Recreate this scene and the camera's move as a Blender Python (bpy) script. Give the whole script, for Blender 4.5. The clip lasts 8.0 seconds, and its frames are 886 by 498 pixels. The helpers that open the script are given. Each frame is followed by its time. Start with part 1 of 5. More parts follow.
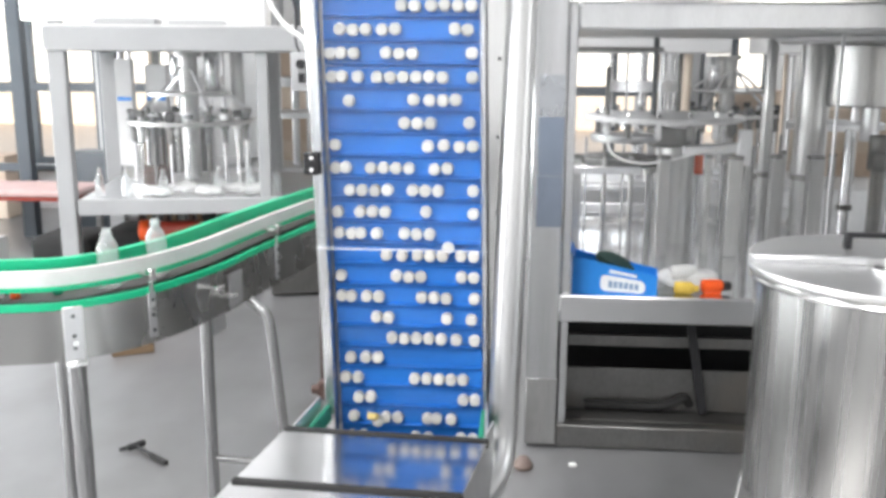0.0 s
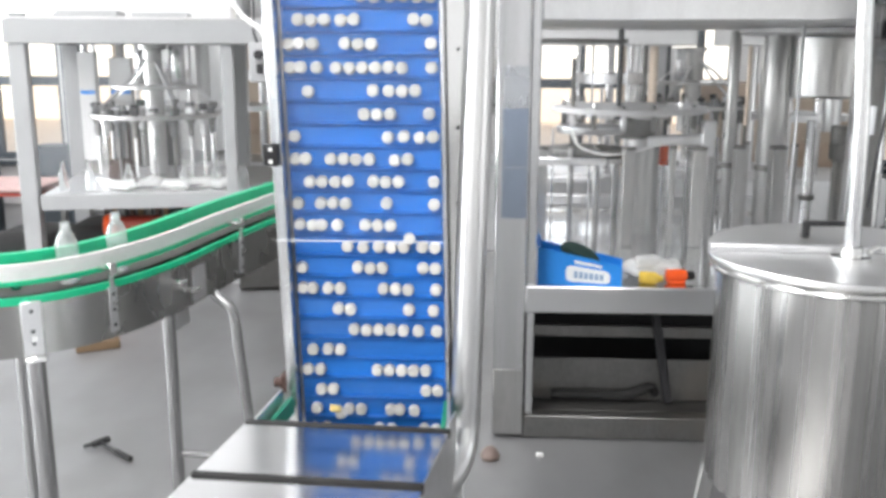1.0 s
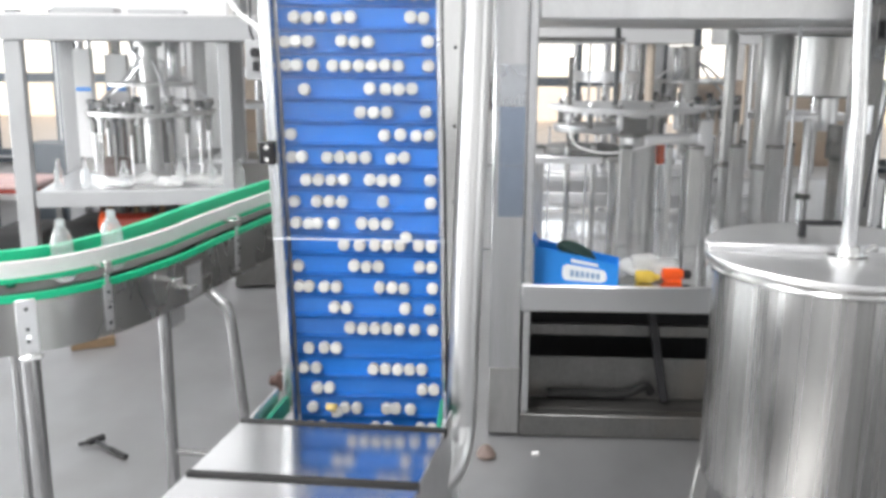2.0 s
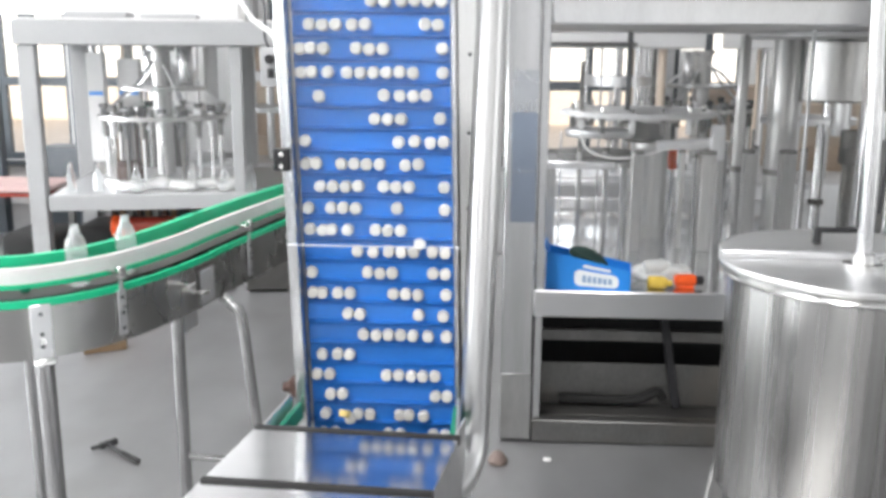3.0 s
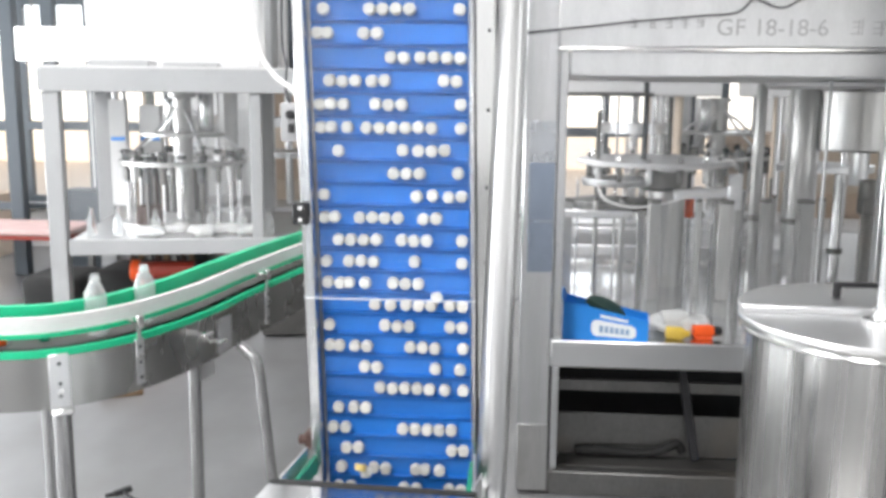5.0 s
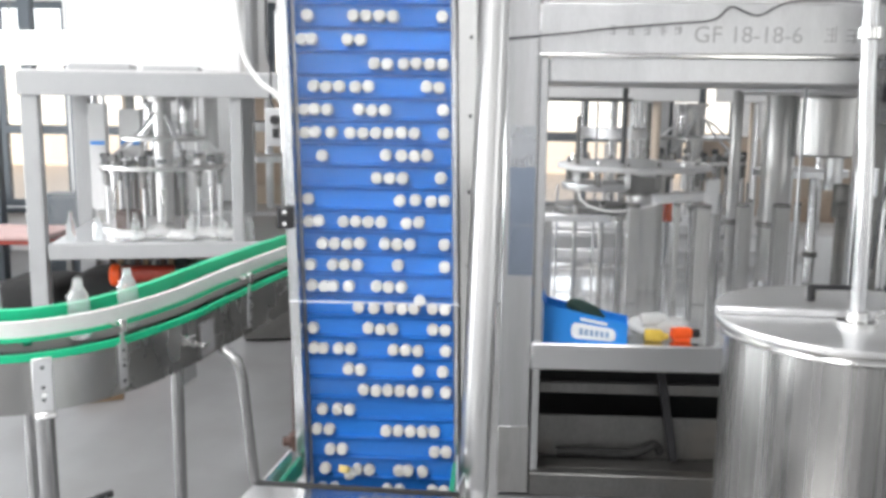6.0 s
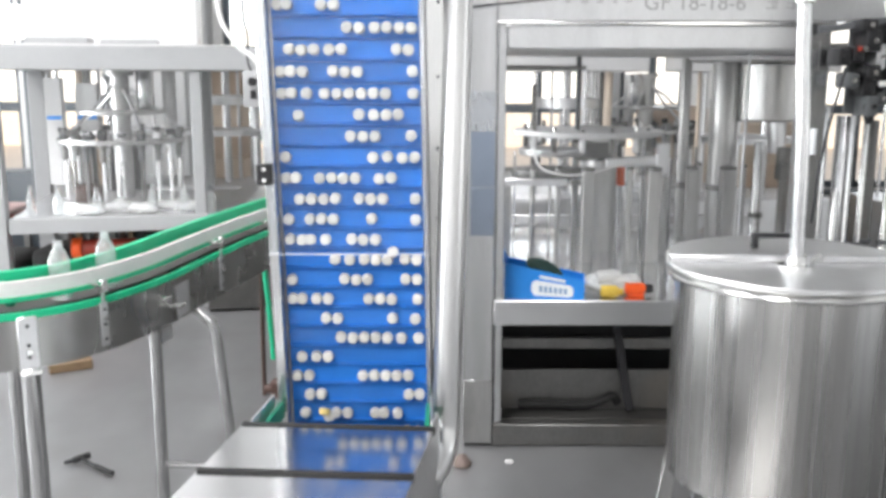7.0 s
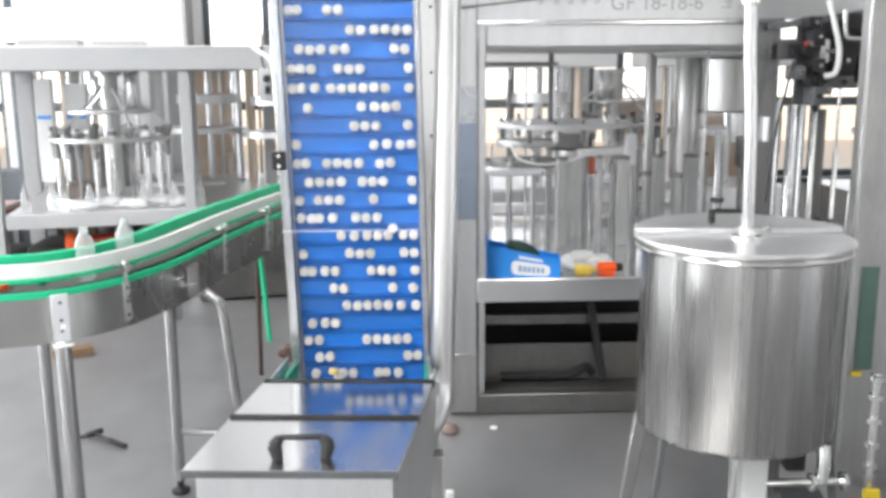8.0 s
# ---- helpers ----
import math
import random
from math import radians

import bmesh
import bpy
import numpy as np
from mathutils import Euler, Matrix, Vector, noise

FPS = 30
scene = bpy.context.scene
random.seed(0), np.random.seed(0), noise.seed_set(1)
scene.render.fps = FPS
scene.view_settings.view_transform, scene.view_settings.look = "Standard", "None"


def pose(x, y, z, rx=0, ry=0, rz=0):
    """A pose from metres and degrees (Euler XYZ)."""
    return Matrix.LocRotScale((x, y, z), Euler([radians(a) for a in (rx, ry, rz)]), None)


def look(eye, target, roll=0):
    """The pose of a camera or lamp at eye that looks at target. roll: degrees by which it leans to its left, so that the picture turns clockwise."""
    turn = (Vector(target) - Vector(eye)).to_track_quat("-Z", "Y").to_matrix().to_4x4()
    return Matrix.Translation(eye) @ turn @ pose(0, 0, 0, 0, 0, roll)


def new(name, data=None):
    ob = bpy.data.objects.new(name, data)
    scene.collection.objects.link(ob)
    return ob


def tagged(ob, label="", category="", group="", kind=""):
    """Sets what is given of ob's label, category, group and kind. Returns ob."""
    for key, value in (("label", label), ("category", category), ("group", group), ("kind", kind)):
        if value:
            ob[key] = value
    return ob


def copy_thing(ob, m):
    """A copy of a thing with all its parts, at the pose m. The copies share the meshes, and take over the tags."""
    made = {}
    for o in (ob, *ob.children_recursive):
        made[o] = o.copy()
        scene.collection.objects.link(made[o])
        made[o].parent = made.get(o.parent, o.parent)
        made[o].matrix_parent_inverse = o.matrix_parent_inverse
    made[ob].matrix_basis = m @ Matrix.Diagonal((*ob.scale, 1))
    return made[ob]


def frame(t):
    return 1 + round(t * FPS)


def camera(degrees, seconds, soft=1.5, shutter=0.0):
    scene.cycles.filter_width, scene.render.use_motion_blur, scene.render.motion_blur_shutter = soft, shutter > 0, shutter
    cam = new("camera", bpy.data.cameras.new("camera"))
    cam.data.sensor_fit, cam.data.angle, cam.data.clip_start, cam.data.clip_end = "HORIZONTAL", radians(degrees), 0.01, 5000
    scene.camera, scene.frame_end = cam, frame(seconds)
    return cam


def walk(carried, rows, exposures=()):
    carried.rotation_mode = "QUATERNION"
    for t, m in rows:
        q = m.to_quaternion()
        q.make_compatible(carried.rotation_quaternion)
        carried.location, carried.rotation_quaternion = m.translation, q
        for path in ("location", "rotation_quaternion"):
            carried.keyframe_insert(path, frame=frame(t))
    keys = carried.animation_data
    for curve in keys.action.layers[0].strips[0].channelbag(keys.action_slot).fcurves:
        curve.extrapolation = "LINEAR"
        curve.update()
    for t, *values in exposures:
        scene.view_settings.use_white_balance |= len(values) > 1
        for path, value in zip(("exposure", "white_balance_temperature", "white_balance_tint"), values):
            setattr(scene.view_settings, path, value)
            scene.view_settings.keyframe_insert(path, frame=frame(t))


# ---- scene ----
cam = camera(52.0, 8.0, soft=3.6)
PATH = [
    (0, (0.267, -0.147, 1.583), (0.11, 1.803, 1.17), 0.3),
    (0.5, (0.279, -0.148, 1.583), (0.149, 1.803, 1.161), 0.2),
    (1, (0.295, -0.146, 1.577), (0.198, 1.806, 1.15), 0.2),
    (2.5, (0.291, -0.139, 1.58), (0.203, 1.812, 1.148), 0.4),
    (3, (0.283, -0.138, 1.586), (0.174, 1.814, 1.161), 0.4),
    (3.5, (0.279, -0.137, 1.59), (0.152, 1.817, 1.183), 0.4),
    (4, (0.278, -0.136, 1.6), (0.137, 1.822, 1.218), 0.5),
    (4.5, (0.279, -0.135, 1.609), (0.131, 1.828, 1.256), 0.5),
    (6, (0.273, -0.167, 1.618), (0.172, 1.804, 1.293), 0.7),
    (6.5, (0.248, -0.213, 1.604), (0.202, 1.756, 1.258), 0.6),
    (7, (0.237, -0.321, 1.581), (0.237, 1.644, 1.207), 0.2),
    (7.5, (0.244, -0.471, 1.561), (0.258, 1.492, 1.177), -0.3),
    (8, (0.172, -0.635, 1.576), (0.233, 1.328, 1.197), -0.4),
]
walk(cam, [(t, look(eye, target, roll)) for t, eye, target, roll in PATH],
     exposures=[(0, 0.0), (1.0, -0.03), (3.0, -0.06), (4.5, 0.0), (6.0, -0.14), (7.0, -0.06), (8.0, 0.0)])
# ---- light ----
world = bpy.data.worlds.new("world")
scene.world = world
world.use_nodes = True
sky = world.node_tree.nodes.new("ShaderNodeTexSky")
sky.sky_type, sky.sun_disc = "NISHITA", False
sky.sun_elevation, sky.sun_rotation = radians(50), radians(200)
world.node_tree.links.new(sky.outputs[0], world.node_tree.nodes["Background"].inputs[0])
world.node_tree.nodes["Background"].inputs[1].default_value = 0.12
sun = new("sun", bpy.data.lights.new("sun", "SUN"))
sun.data.energy, sun.data.angle, sun.data.color = 1.0, radians(12), (1, 0.97, 0.93)
sun.matrix_world = look((-6, -8, 14), (0, 0, 0))


def opening_light(x, y, z, rx, ry, rz, w, h, watts, colour=(1, 1, 1)):
    """An area lamp that stands in for the sky in an opening, seen or added."""
    data = bpy.data.lights.new("daylight", "AREA")
    data.shape, data.size, data.size_y, data.energy, data.color = "RECTANGLE", w, h, watts, colour
    new("daylight", data).matrix_world = pose(x, y, z, rx, ry, rz)


HALL = dict(x0=-7.5, x1=7.5, y0=-7.0, y1=9.0, top=5.2)
# Two unseen roof openings, added to light the hall from above.
ADDED_ROOF_LIGHTS = (-4.3, -1.5)
for rx_, watts_ in zip(ADDED_ROOF_LIGHTS, (400, 580)):
    opening_light(rx_, -0.1, HALL["top"] + 0.10, 0, 0, 0, 1.3, 11.4, watts_, (1.0, 0.99, 0.985))
# West windows stay out of view; added for light from the left.
WINDOWS_W = [(-2.0, -0.5), (2.4, 4.3), (5.4, 7.3)]
SILL, HEAD = 0.46, 2.55
for wa, wc in WINDOWS_W:
    opening_light(-7.55, (wa + wc) / 2, (SILL + HEAD) / 2, 0, -90, 0, HEAD - SILL - 0.1, wc - wa - 0.1, 190, (0.95, 0.98, 1.0))
# Lamp in an unseen east gate, added to brighten the tank.
opening_light(7.62, -1.45, 1.55, 0, 90, 0, 2.9, 3.2, 70, (1.0, 0.99, 0.97))
opening_light(0.0, 9.35, 1.92, -90, 0, 0, 14.4, 1.2, 55, (0.97, 0.99, 1.0))
# Lamps in two unseen south doorways, added for streaks on the steel.
for dx_ in (-3.4, 4.2):
    opening_light(dx_, -7.1, 1.5, 90, 0, 0, 1.3, 2.8, 40, (1.0, 0.98, 0.95))


# ---- materials ----
def material(name, colour, rough=0.5, metal=0.0, vary=0.12, scale=8.0, bump=0.0, stretch=(1, 1, 1), fine=60.0,
             rough_vary=0.1, transmission=0.0, alpha=1.0, ior=1.45, coat=0.0, emit=0.0, island=False, stain=None):
    m = bpy.data.materials.new(name)
    m.use_nodes = True
    nt, b = m.node_tree, m.node_tree.nodes["Principled BSDF"]
    n = nt.nodes.new
    b.inputs["Roughness"].default_value, b.inputs["Metallic"].default_value = rough, metal
    b.inputs["Transmission Weight"].default_value, b.inputs["Alpha"].default_value = transmission, alpha
    b.inputs["IOR"].default_value, b.inputs["Coat Weight"].default_value = ior, coat
    co, mp = n("ShaderNodeTexCoord"), n("ShaderNodeMapping")
    mp.inputs["Scale"].default_value = stretch
    nt.links.new(co.outputs["Object"], mp.inputs[0])
    big, small = n("ShaderNodeTexNoise"), n("ShaderNodeTexNoise")
    for tex, s, d in ((big, scale, 4), (small, fine, 3)):
        tex.inputs["Scale"].default_value, tex.inputs["Detail"].default_value = s, d
        nt.links.new(mp.outputs[0], tex.inputs["Vector"])
    mix = n("ShaderNodeMix")
    mix.data_type = "FLOAT"
    mix.inputs[0].default_value = 0.45
    nt.links.new(big.outputs[0], mix.inputs[2])
    nt.links.new(small.outputs[0], mix.inputs[3])
    ramp = n("ShaderNodeValToRGB")
    ramp.color_ramp.elements[0].position, ramp.color_ramp.elements[1].position = 0.3, 0.7
    dark = [max(0.0, c * (1 - vary)) for c in colour]
    light = [min(1.0, c * (1 + vary)) for c in colour]
    ramp.color_ramp.elements[0].color, ramp.color_ramp.elements[1].color = (*dark, 1), (*light, 1)
    nt.links.new(mix.outputs[0], ramp.inputs[0])
    colour_out = ramp.outputs[0]
    if stain:
        spot = n("ShaderNodeTexNoise")
        spot.inputs["Scale"].default_value, spot.inputs["Detail"].default_value = stain[1], 6
        nt.links.new(co.outputs["Object"], spot.inputs["Vector"])
        sr = n("ShaderNodeValToRGB")
        sr.color_ramp.elements[0].position, sr.color_ramp.elements[1].position = stain[2] - 0.06, stain[2] + 0.22
        nt.links.new(spot.outputs[0], sr.inputs[0])
        sm = n("ShaderNodeMix")
        sm.data_type = "RGBA"
        sm.inputs[7].default_value = (*stain[0], 1)
        nt.links.new(sr.outputs[0], sm.inputs[0])
        nt.links.new(colour_out, sm.inputs[6])
        colour_out = sm.outputs[2]
    if island:
        info, hs = n("ShaderNodeObjectInfo"), n("ShaderNodeHueSaturation")
        mr = n("ShaderNodeMapRange")
        mr.inputs[3].default_value, mr.inputs[4].default_value = 0.86, 1.1
        nt.links.new(info.outputs["Random"], mr.inputs[0])
        nt.links.new(mr.outputs[0], hs.inputs["Value"])
        nt.links.new(colour_out, hs.inputs["Color"])
        colour_out = hs.outputs[0]
    nt.links.new(colour_out, b.inputs["Base Color"])
    rr = n("ShaderNodeMapRange")
    rr.inputs[3].default_value, rr.inputs[4].default_value = max(0.02, rough - rough_vary), min(1, rough + rough_vary)
    nt.links.new(mix.outputs[0], rr.inputs[0])
    nt.links.new(rr.outputs[0], b.inputs["Roughness"])
    if bump:
        bp = n("ShaderNodeBump")
        bp.inputs["Strength"].default_value, bp.inputs["Distance"].default_value = bump, 0.004
        nt.links.new(big.outputs[0] if metal else mix.outputs[0], bp.inputs["Height"])
        nt.links.new(bp.outputs[0], b.inputs["Normal"])
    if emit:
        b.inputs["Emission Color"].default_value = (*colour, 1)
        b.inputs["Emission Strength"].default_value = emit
    return m


STEEL_V = material("steel_brushed_upright", (0.65, 0.655, 0.665), 0.25, 1, 0.16, 2.2, 0.16, (6, 6, 0.10), 26, 0.08)
STEEL_LID = material("steel_polished_sheet", (0.76, 0.765, 0.77), 0.13, 1, 0.06, 3, 0.012, (0.5, 5, 5), 30, 0.06, stain=((0.64, 0.645, 0.65), 3.0, 0.62))
STEEL_SCUFFED = material("steel_scuffed_sheet", (0.80, 0.80, 0.805), 0.19, 1, 0.05, 3, 0.02, (0.6, 3, 3), 40, 0.06, stain=((0.70, 0.705, 0.71), 2.0, 0.6))
STEEL_H = material("steel_brushed_level", (0.66, 0.665, 0.675), 0.33, 1, 0.03, 1.2, 0.0, (1, 1, 1), 5, 0.04)
STEEL_MATT = material("steel_satin", (0.72, 0.725, 0.735), 0.40, 1, 0.08, 4, 0.05, (4, 4, 1), 40, 0.10, stain=((0.58, 0.585, 0.59), 3.0, 0.6))
# Steel darkened to carry the shade in recesses and gaps.
SHADE_STEEL = material("shade_dark_steel", (0.085, 0.083, 0.08), 0.55, 0.6, 0.3, 4, 0.05, (2, 2, 1), 30, 0.1, stain=((0.04, 0.038, 0.036), 4.0, 0.55))
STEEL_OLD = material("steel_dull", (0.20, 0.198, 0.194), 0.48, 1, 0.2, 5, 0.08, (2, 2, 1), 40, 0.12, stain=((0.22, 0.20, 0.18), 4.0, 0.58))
DUCT = material("duct_steel", (0.68, 0.68, 0.685), 0.33, 1, 0.04, 2, 0.0, (1, 1, 0.4), 8, 0.04)
PLATE = material("conveyor_plate_steel", (0.42, 0.42, 0.41), 0.27, 1, 0.10, 2.0, 0.0, (1, 1, 0.6), 12, 0.05, stain=((0.33, 0.33, 0.32), 2.0, 0.6))
STEEL_MID = material("steel_grey_tube", (0.46, 0.46, 0.455), 0.36, 1, 0.14, 4, 0.04, (4, 4, 0.4), 40, 0.10, stain=((0.34, 0.34, 0.33), 3.0, 0.6))
TANK = material("tank_shell_steel", (0.48, 0.476, 0.468), 0.27, 1, 0.26, 3.0, 0.06, (4, 4, 0.03), 16, 0.07)
LEG_STEEL = material("leg_tube_steel", (0.42, 0.42, 0.42), 0.24, 1, 0.15, 3, 0.05, (3, 3, 0.4), 20, 0.08)
CHROME = material("steel_polished", (0.80, 0.80, 0.79), 0.13, 1, 0.06, 4, 0.03, (6, 6, 0.6), 50, 0.06)
PAINT_GREY = material("grey_painted_steel", (0.36, 0.365, 0.37), 0.42, 0, 0.06, 4, 0.03, fine=90, stain=((0.29, 0.29, 0.29), 3.0, 0.64))
PAINT_WHITE = material("white_enamel_sheet", (0.60, 0.60, 0.60), 0.38, 0, 0.05, 2.0, 0.02, fine=70, stain=((0.55, 0.55, 0.54), 1.6, 0.66))
PLASTER = material("white_wall_panel", (0.78, 0.78, 0.78), 0.6, 0, 0.05, 1.2, 0.05, fine=50, stain=((0.66, 0.65, 0.63), 0.8, 0.64))
MULLION = material("slate_painted_frame", (0.075, 0.09, 0.105), 0.45, 0, 0.15, 4, 0.03)
DARKGREY = material("dark_grey_paint", (0.10, 0.105, 0.11), 0.5, 0, 0.2, 5, 0.04)
FLOOR = material("grey_epoxy_floor", (0.136, 0.136, 0.139), 0.315, 0, 0.30, 0.8, 0.0, (1.0, 0.45, 1), 5, rough_vary=0.02, ior=2.5, stain=((0.088, 0.086, 0.084), 2.2, 0.55))
BELT = material("blue_belt_plastic", (0.013, 0.145, 0.50), 0.36, 0, 0.14, 12, 0.05, (1, 1, 3), 120, 0.08, island=True)
CLEAT = material("dark_blue_cleat", (0.012, 0.13, 0.46), 0.42, 0, 0.14, 14)
CAP = material("ivory_cap_plastic", (0.51, 0.505, 0.48), 0.38, 0, 0.05, 40, 0.02, island=True)
COVER_EDGE = material("pale_cut_plastic_edge", (0.85, 0.87, 0.90), 0.3, 0, 0.05, 12, alpha=0.5)
CAP_YELLOW = material("yellow_cap_plastic", (0.58, 0.46, 0.18), 0.4, 0, 0.1, 40)
GREEN = material("green_guide_plastic", (0.010, 0.50, 0.25), 0.40, 0, 0.10, 10, 0.03)
GREEN_DARK = material("dark_green_liner", (0.012, 0.20, 0.12), 0.45, 0, 0.18, 12, 0.05)
WHITE_PLASTIC = material("white_wear_strip", (0.78, 0.78, 0.77), 0.35, 0, 0.06, 10, 0.02)
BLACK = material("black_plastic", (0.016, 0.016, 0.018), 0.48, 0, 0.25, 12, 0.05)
RUBBER = material("black_rubber", (0.018, 0.018, 0.018), 0.85, 0, 0.3, 14, 0.06)
BOX_BLUE = material("printed_blue_card", (0.02, 0.24, 0.72), 0.42, 0, 0.08, 9, 0.04)
LABEL_WHITE = material("white_print", (0.80, 0.82, 0.84), 0.5, 0, 0.04, 12)
INK = material("grey_blue_print", (0.25, 0.36, 0.52), 0.5, 0, 0.1, 20)
INK_DARK = material("dark_print", (0.38, 0.38, 0.39), 0.5, 0, 0.15, 20)
CARD = material("brown_cardboard", (0.58, 0.46, 0.36), 0.75, 0, 0.14, 5, 0.05, stain=((0.48, 0.37, 0.28), 3, 0.6))
BEIGE = material("beige_cladding", (0.62, 0.52, 0.42), 0.6, 0, 0.14, 3, 0.04)
WOOD = material("pine_wood", (0.16, 0.105, 0.06), 0.6, 0, 0.25, 4, 0.06, (1, 8, 8), 30)
ORANGE = material("orange_plastic", (0.80, 0.10, 0.015), 0.35, 0, 0.1, 12)
RED = material("red_motor_paint", (0.26, 0.030, 0.016), 0.42, 0, 0.2, 8, 0.04)
YELLOW = material("amber_plastic", (0.60, 0.42, 0.07), 0.25, 0, 0.12, 14, coat=0.3)
YELLOW_PAINT = material("yellow_paint", (0.75, 0.55, 0.03), 0.4, 0, 0.1, 12)
CLOTH = material("pale_pink_cloth", (0.56, 0.40, 0.38), 0.85, 0, 0.16, 8, 0.12)
GLOVE = material("dark_green_cloth", (0.012, 0.035, 0.030), 0.8, 0, 0.3, 20, 0.1)
RUST_PALE = material("pale_rusty_iron", (0.17, 0.128, 0.112), 0.65, 0.1, 0.3, 14, 0.1)
RUST = material("brown_rusty_iron", (0.055, 0.030, 0.024), 0.7, 0.1, 0.35, 14, 0.1)
CABLE_WHITE = material("white_cable_sheath", (0.75, 0.75, 0.74), 0.42, 0, 0.05, 14)
CABLE_DARK = material("dark_cable_sheath", (0.05, 0.05, 0.055), 0.5, 0, 0.1, 14)
PET = material("clear_bottle_plastic", (0.96, 0.99, 0.99), 0.10, 0, 0.01, 12, 0.05, transmission=0.86, ior=1.25)
BAG = material("clear_plastic_bag", (0.86, 0.87, 0.86), 0.22, 0, 0.05, 20, 0.5, transmission=0.55, ior=1.2, fine=30)
CLEAR = material("clear_cover_sheet", (0.96, 0.98, 1.0), 0.10, 0, 0.01, 3, 0.0, transmission=1.0, ior=1.42, rough_vary=0.02)
GLASS = material("window_glass", (0.97, 0.99, 1.0), 0.04, 0, 0.01, 3, 0.0, transmission=1.0, ior=1.2, rough_vary=0.02)
GREEN_GLASS = material("green_tinted_panel", (0.09, 0.15, 0.13), 0.2, 0, 0.06, 4, coat=0.4)
# Near-clear sheet whose pale tint paints haze over what lies behind.
HAZED = material("haze_tinted_acrylic", (0.80, 0.81, 0.82), 0.22, 0, 0.08, 2.5, 0.0, alpha=0.045, stain=((0.62, 0.62, 0.62), 3.0, 0.62))
LID = material("bright_satin_lid", (0.84, 0.84, 0.84), 0.33, 1, 0.05, 3, 0.05, (0.4, 3, 3), 30, 0.06)
PATCH_PALE = material("pale_grey_steel", (0.52, 0.54, 0.57), 0.26, 1, 0.12, 2, 0.05, (1, 1, 0.4), 20, 0.06)
PATCH_BLUE = material("blue_grey_steel", (0.32, 0.37, 0.46), 0.22, 1, 0.12, 2, 0.05, (1, 1, 0.4), 20, 0.06)
GLOW_FRONT = material("glowing_white_front", (1.0, 1.0, 1.0), 0.5, 0, 0.0, 4, emit=1.3)
# Glowing sheets stand for daylight and a sunlit yard beyond the windows.
OUTSIDE = material("glowing_daylight_sheet", (0.95, 0.97, 1.0), 1.0, 0, 0.03, 0.4, emit=0.88)
OUTSIDE_WARM = material("glowing_yard_sheet", (0.86, 0.74, 0.60), 1.0, 0, 0.12, 0.8, emit=0.85)


# ---- building helpers ----
ORIGIN = {}


def thing(name, origin, label, category, group="", kind=""):
    ob = new(name)
    ob.location = origin
    ob.empty_display_size = 0.05
    ORIGIN[ob.name] = Vector(origin)
    return tagged(ob, label, category, group, kind)


def finish(bm, name, mat, origin=(0, 0, 0), smooth=38):
    bmesh.ops.translate(bm, verts=bm.verts, vec=-Vector(origin))
    for f in bm.faces:
        f.smooth = True
    for e in bm.edges:
        if len(e.link_faces) != 2 or e.calc_face_angle(0) > radians(smooth):
            e.smooth = False
    me = bpy.data.meshes.new(name)
    bm.to_mesh(me)
    bm.free()
    me.materials.append(mat)
    return me


def part(name, bm, mat, parent, label=""):
    """Links a bmesh, given in world metres, as one mesh under a thing or a part."""
    origin = ORIGIN[parent.name]
    ob = new(name, finish(bm, name, mat, origin))
    ob.parent = parent
    ORIGIN[ob.name] = origin
    return tagged(ob, label)


def single(name, bm, mat, label, category, group="", kind="", origin=None):
    """A top-level thing of one mesh."""
    if origin is None:
        lo = [min(v.co[i] for v in bm.verts) for i in range(3)]
        hi = [max(v.co[i] for v in bm.verts) for i in range(3)]
        origin = ((lo[0] + hi[0]) / 2, (lo[1] + hi[1]) / 2, lo[2])
    ob = new(name, finish(bm, name, mat, origin))
    ob.location = origin
    ORIGIN[ob.name] = Vector(origin)
    return tagged(ob, label, category, group, kind)


def join(bm, other):
    me = bpy.data.meshes.new("piece")
    other.to_mesh(me)
    bm.from_mesh(me)
    other.free()
    bpy.data.meshes.remove(me)


def box(x0, x1, y0, y1, z0, z1, bevel=0.003, bm=None, m=None, segments=1):
    b = bmesh.new()
    bmesh.ops.create_cube(b, size=1, matrix=Matrix.Translation(((x0 + x1) / 2, (y0 + y1) / 2, (z0 + z1) / 2))
                          @ Matrix.Diagonal((abs(x1 - x0), abs(y1 - y0), abs(z1 - z0), 1)))
    if bevel:
        bevel = min(bevel, 0.3 * min(abs(x1 - x0), abs(y1 - y0), abs(z1 - z0)))
        bmesh.ops.bevel(b, geom=b.edges[:], offset=bevel, segments=segments, affect="EDGES", profile=0.5)
    if m is not None:
        bmesh.ops.transform(b, matrix=m, verts=b.verts)
    if bm is None:
        return b
    join(bm, b)
    return bm


def beam(p, q, w, h, bevel=0.004, bm=None, up=(0, 0, 1)):
    """A square bar from p to q; w across, h along up."""
    p, q = Vector(p), Vector(q)
    d = (q - p).normalized()
    u = Vector(up)
    if abs(d.dot(u)) > 0.95:
        u = Vector((0, 1, 0))
    s = d.cross(u).normalized()
    u = s.cross(d).normalized()
    m = Matrix((s, d, u)).transposed().to_4x4()
    m.translation = (p + q) / 2
    ln = (q - p).length
    return box(-w / 2, w / 2, -ln / 2, ln / 2, -h / 2, h / 2, bevel, bm, m)


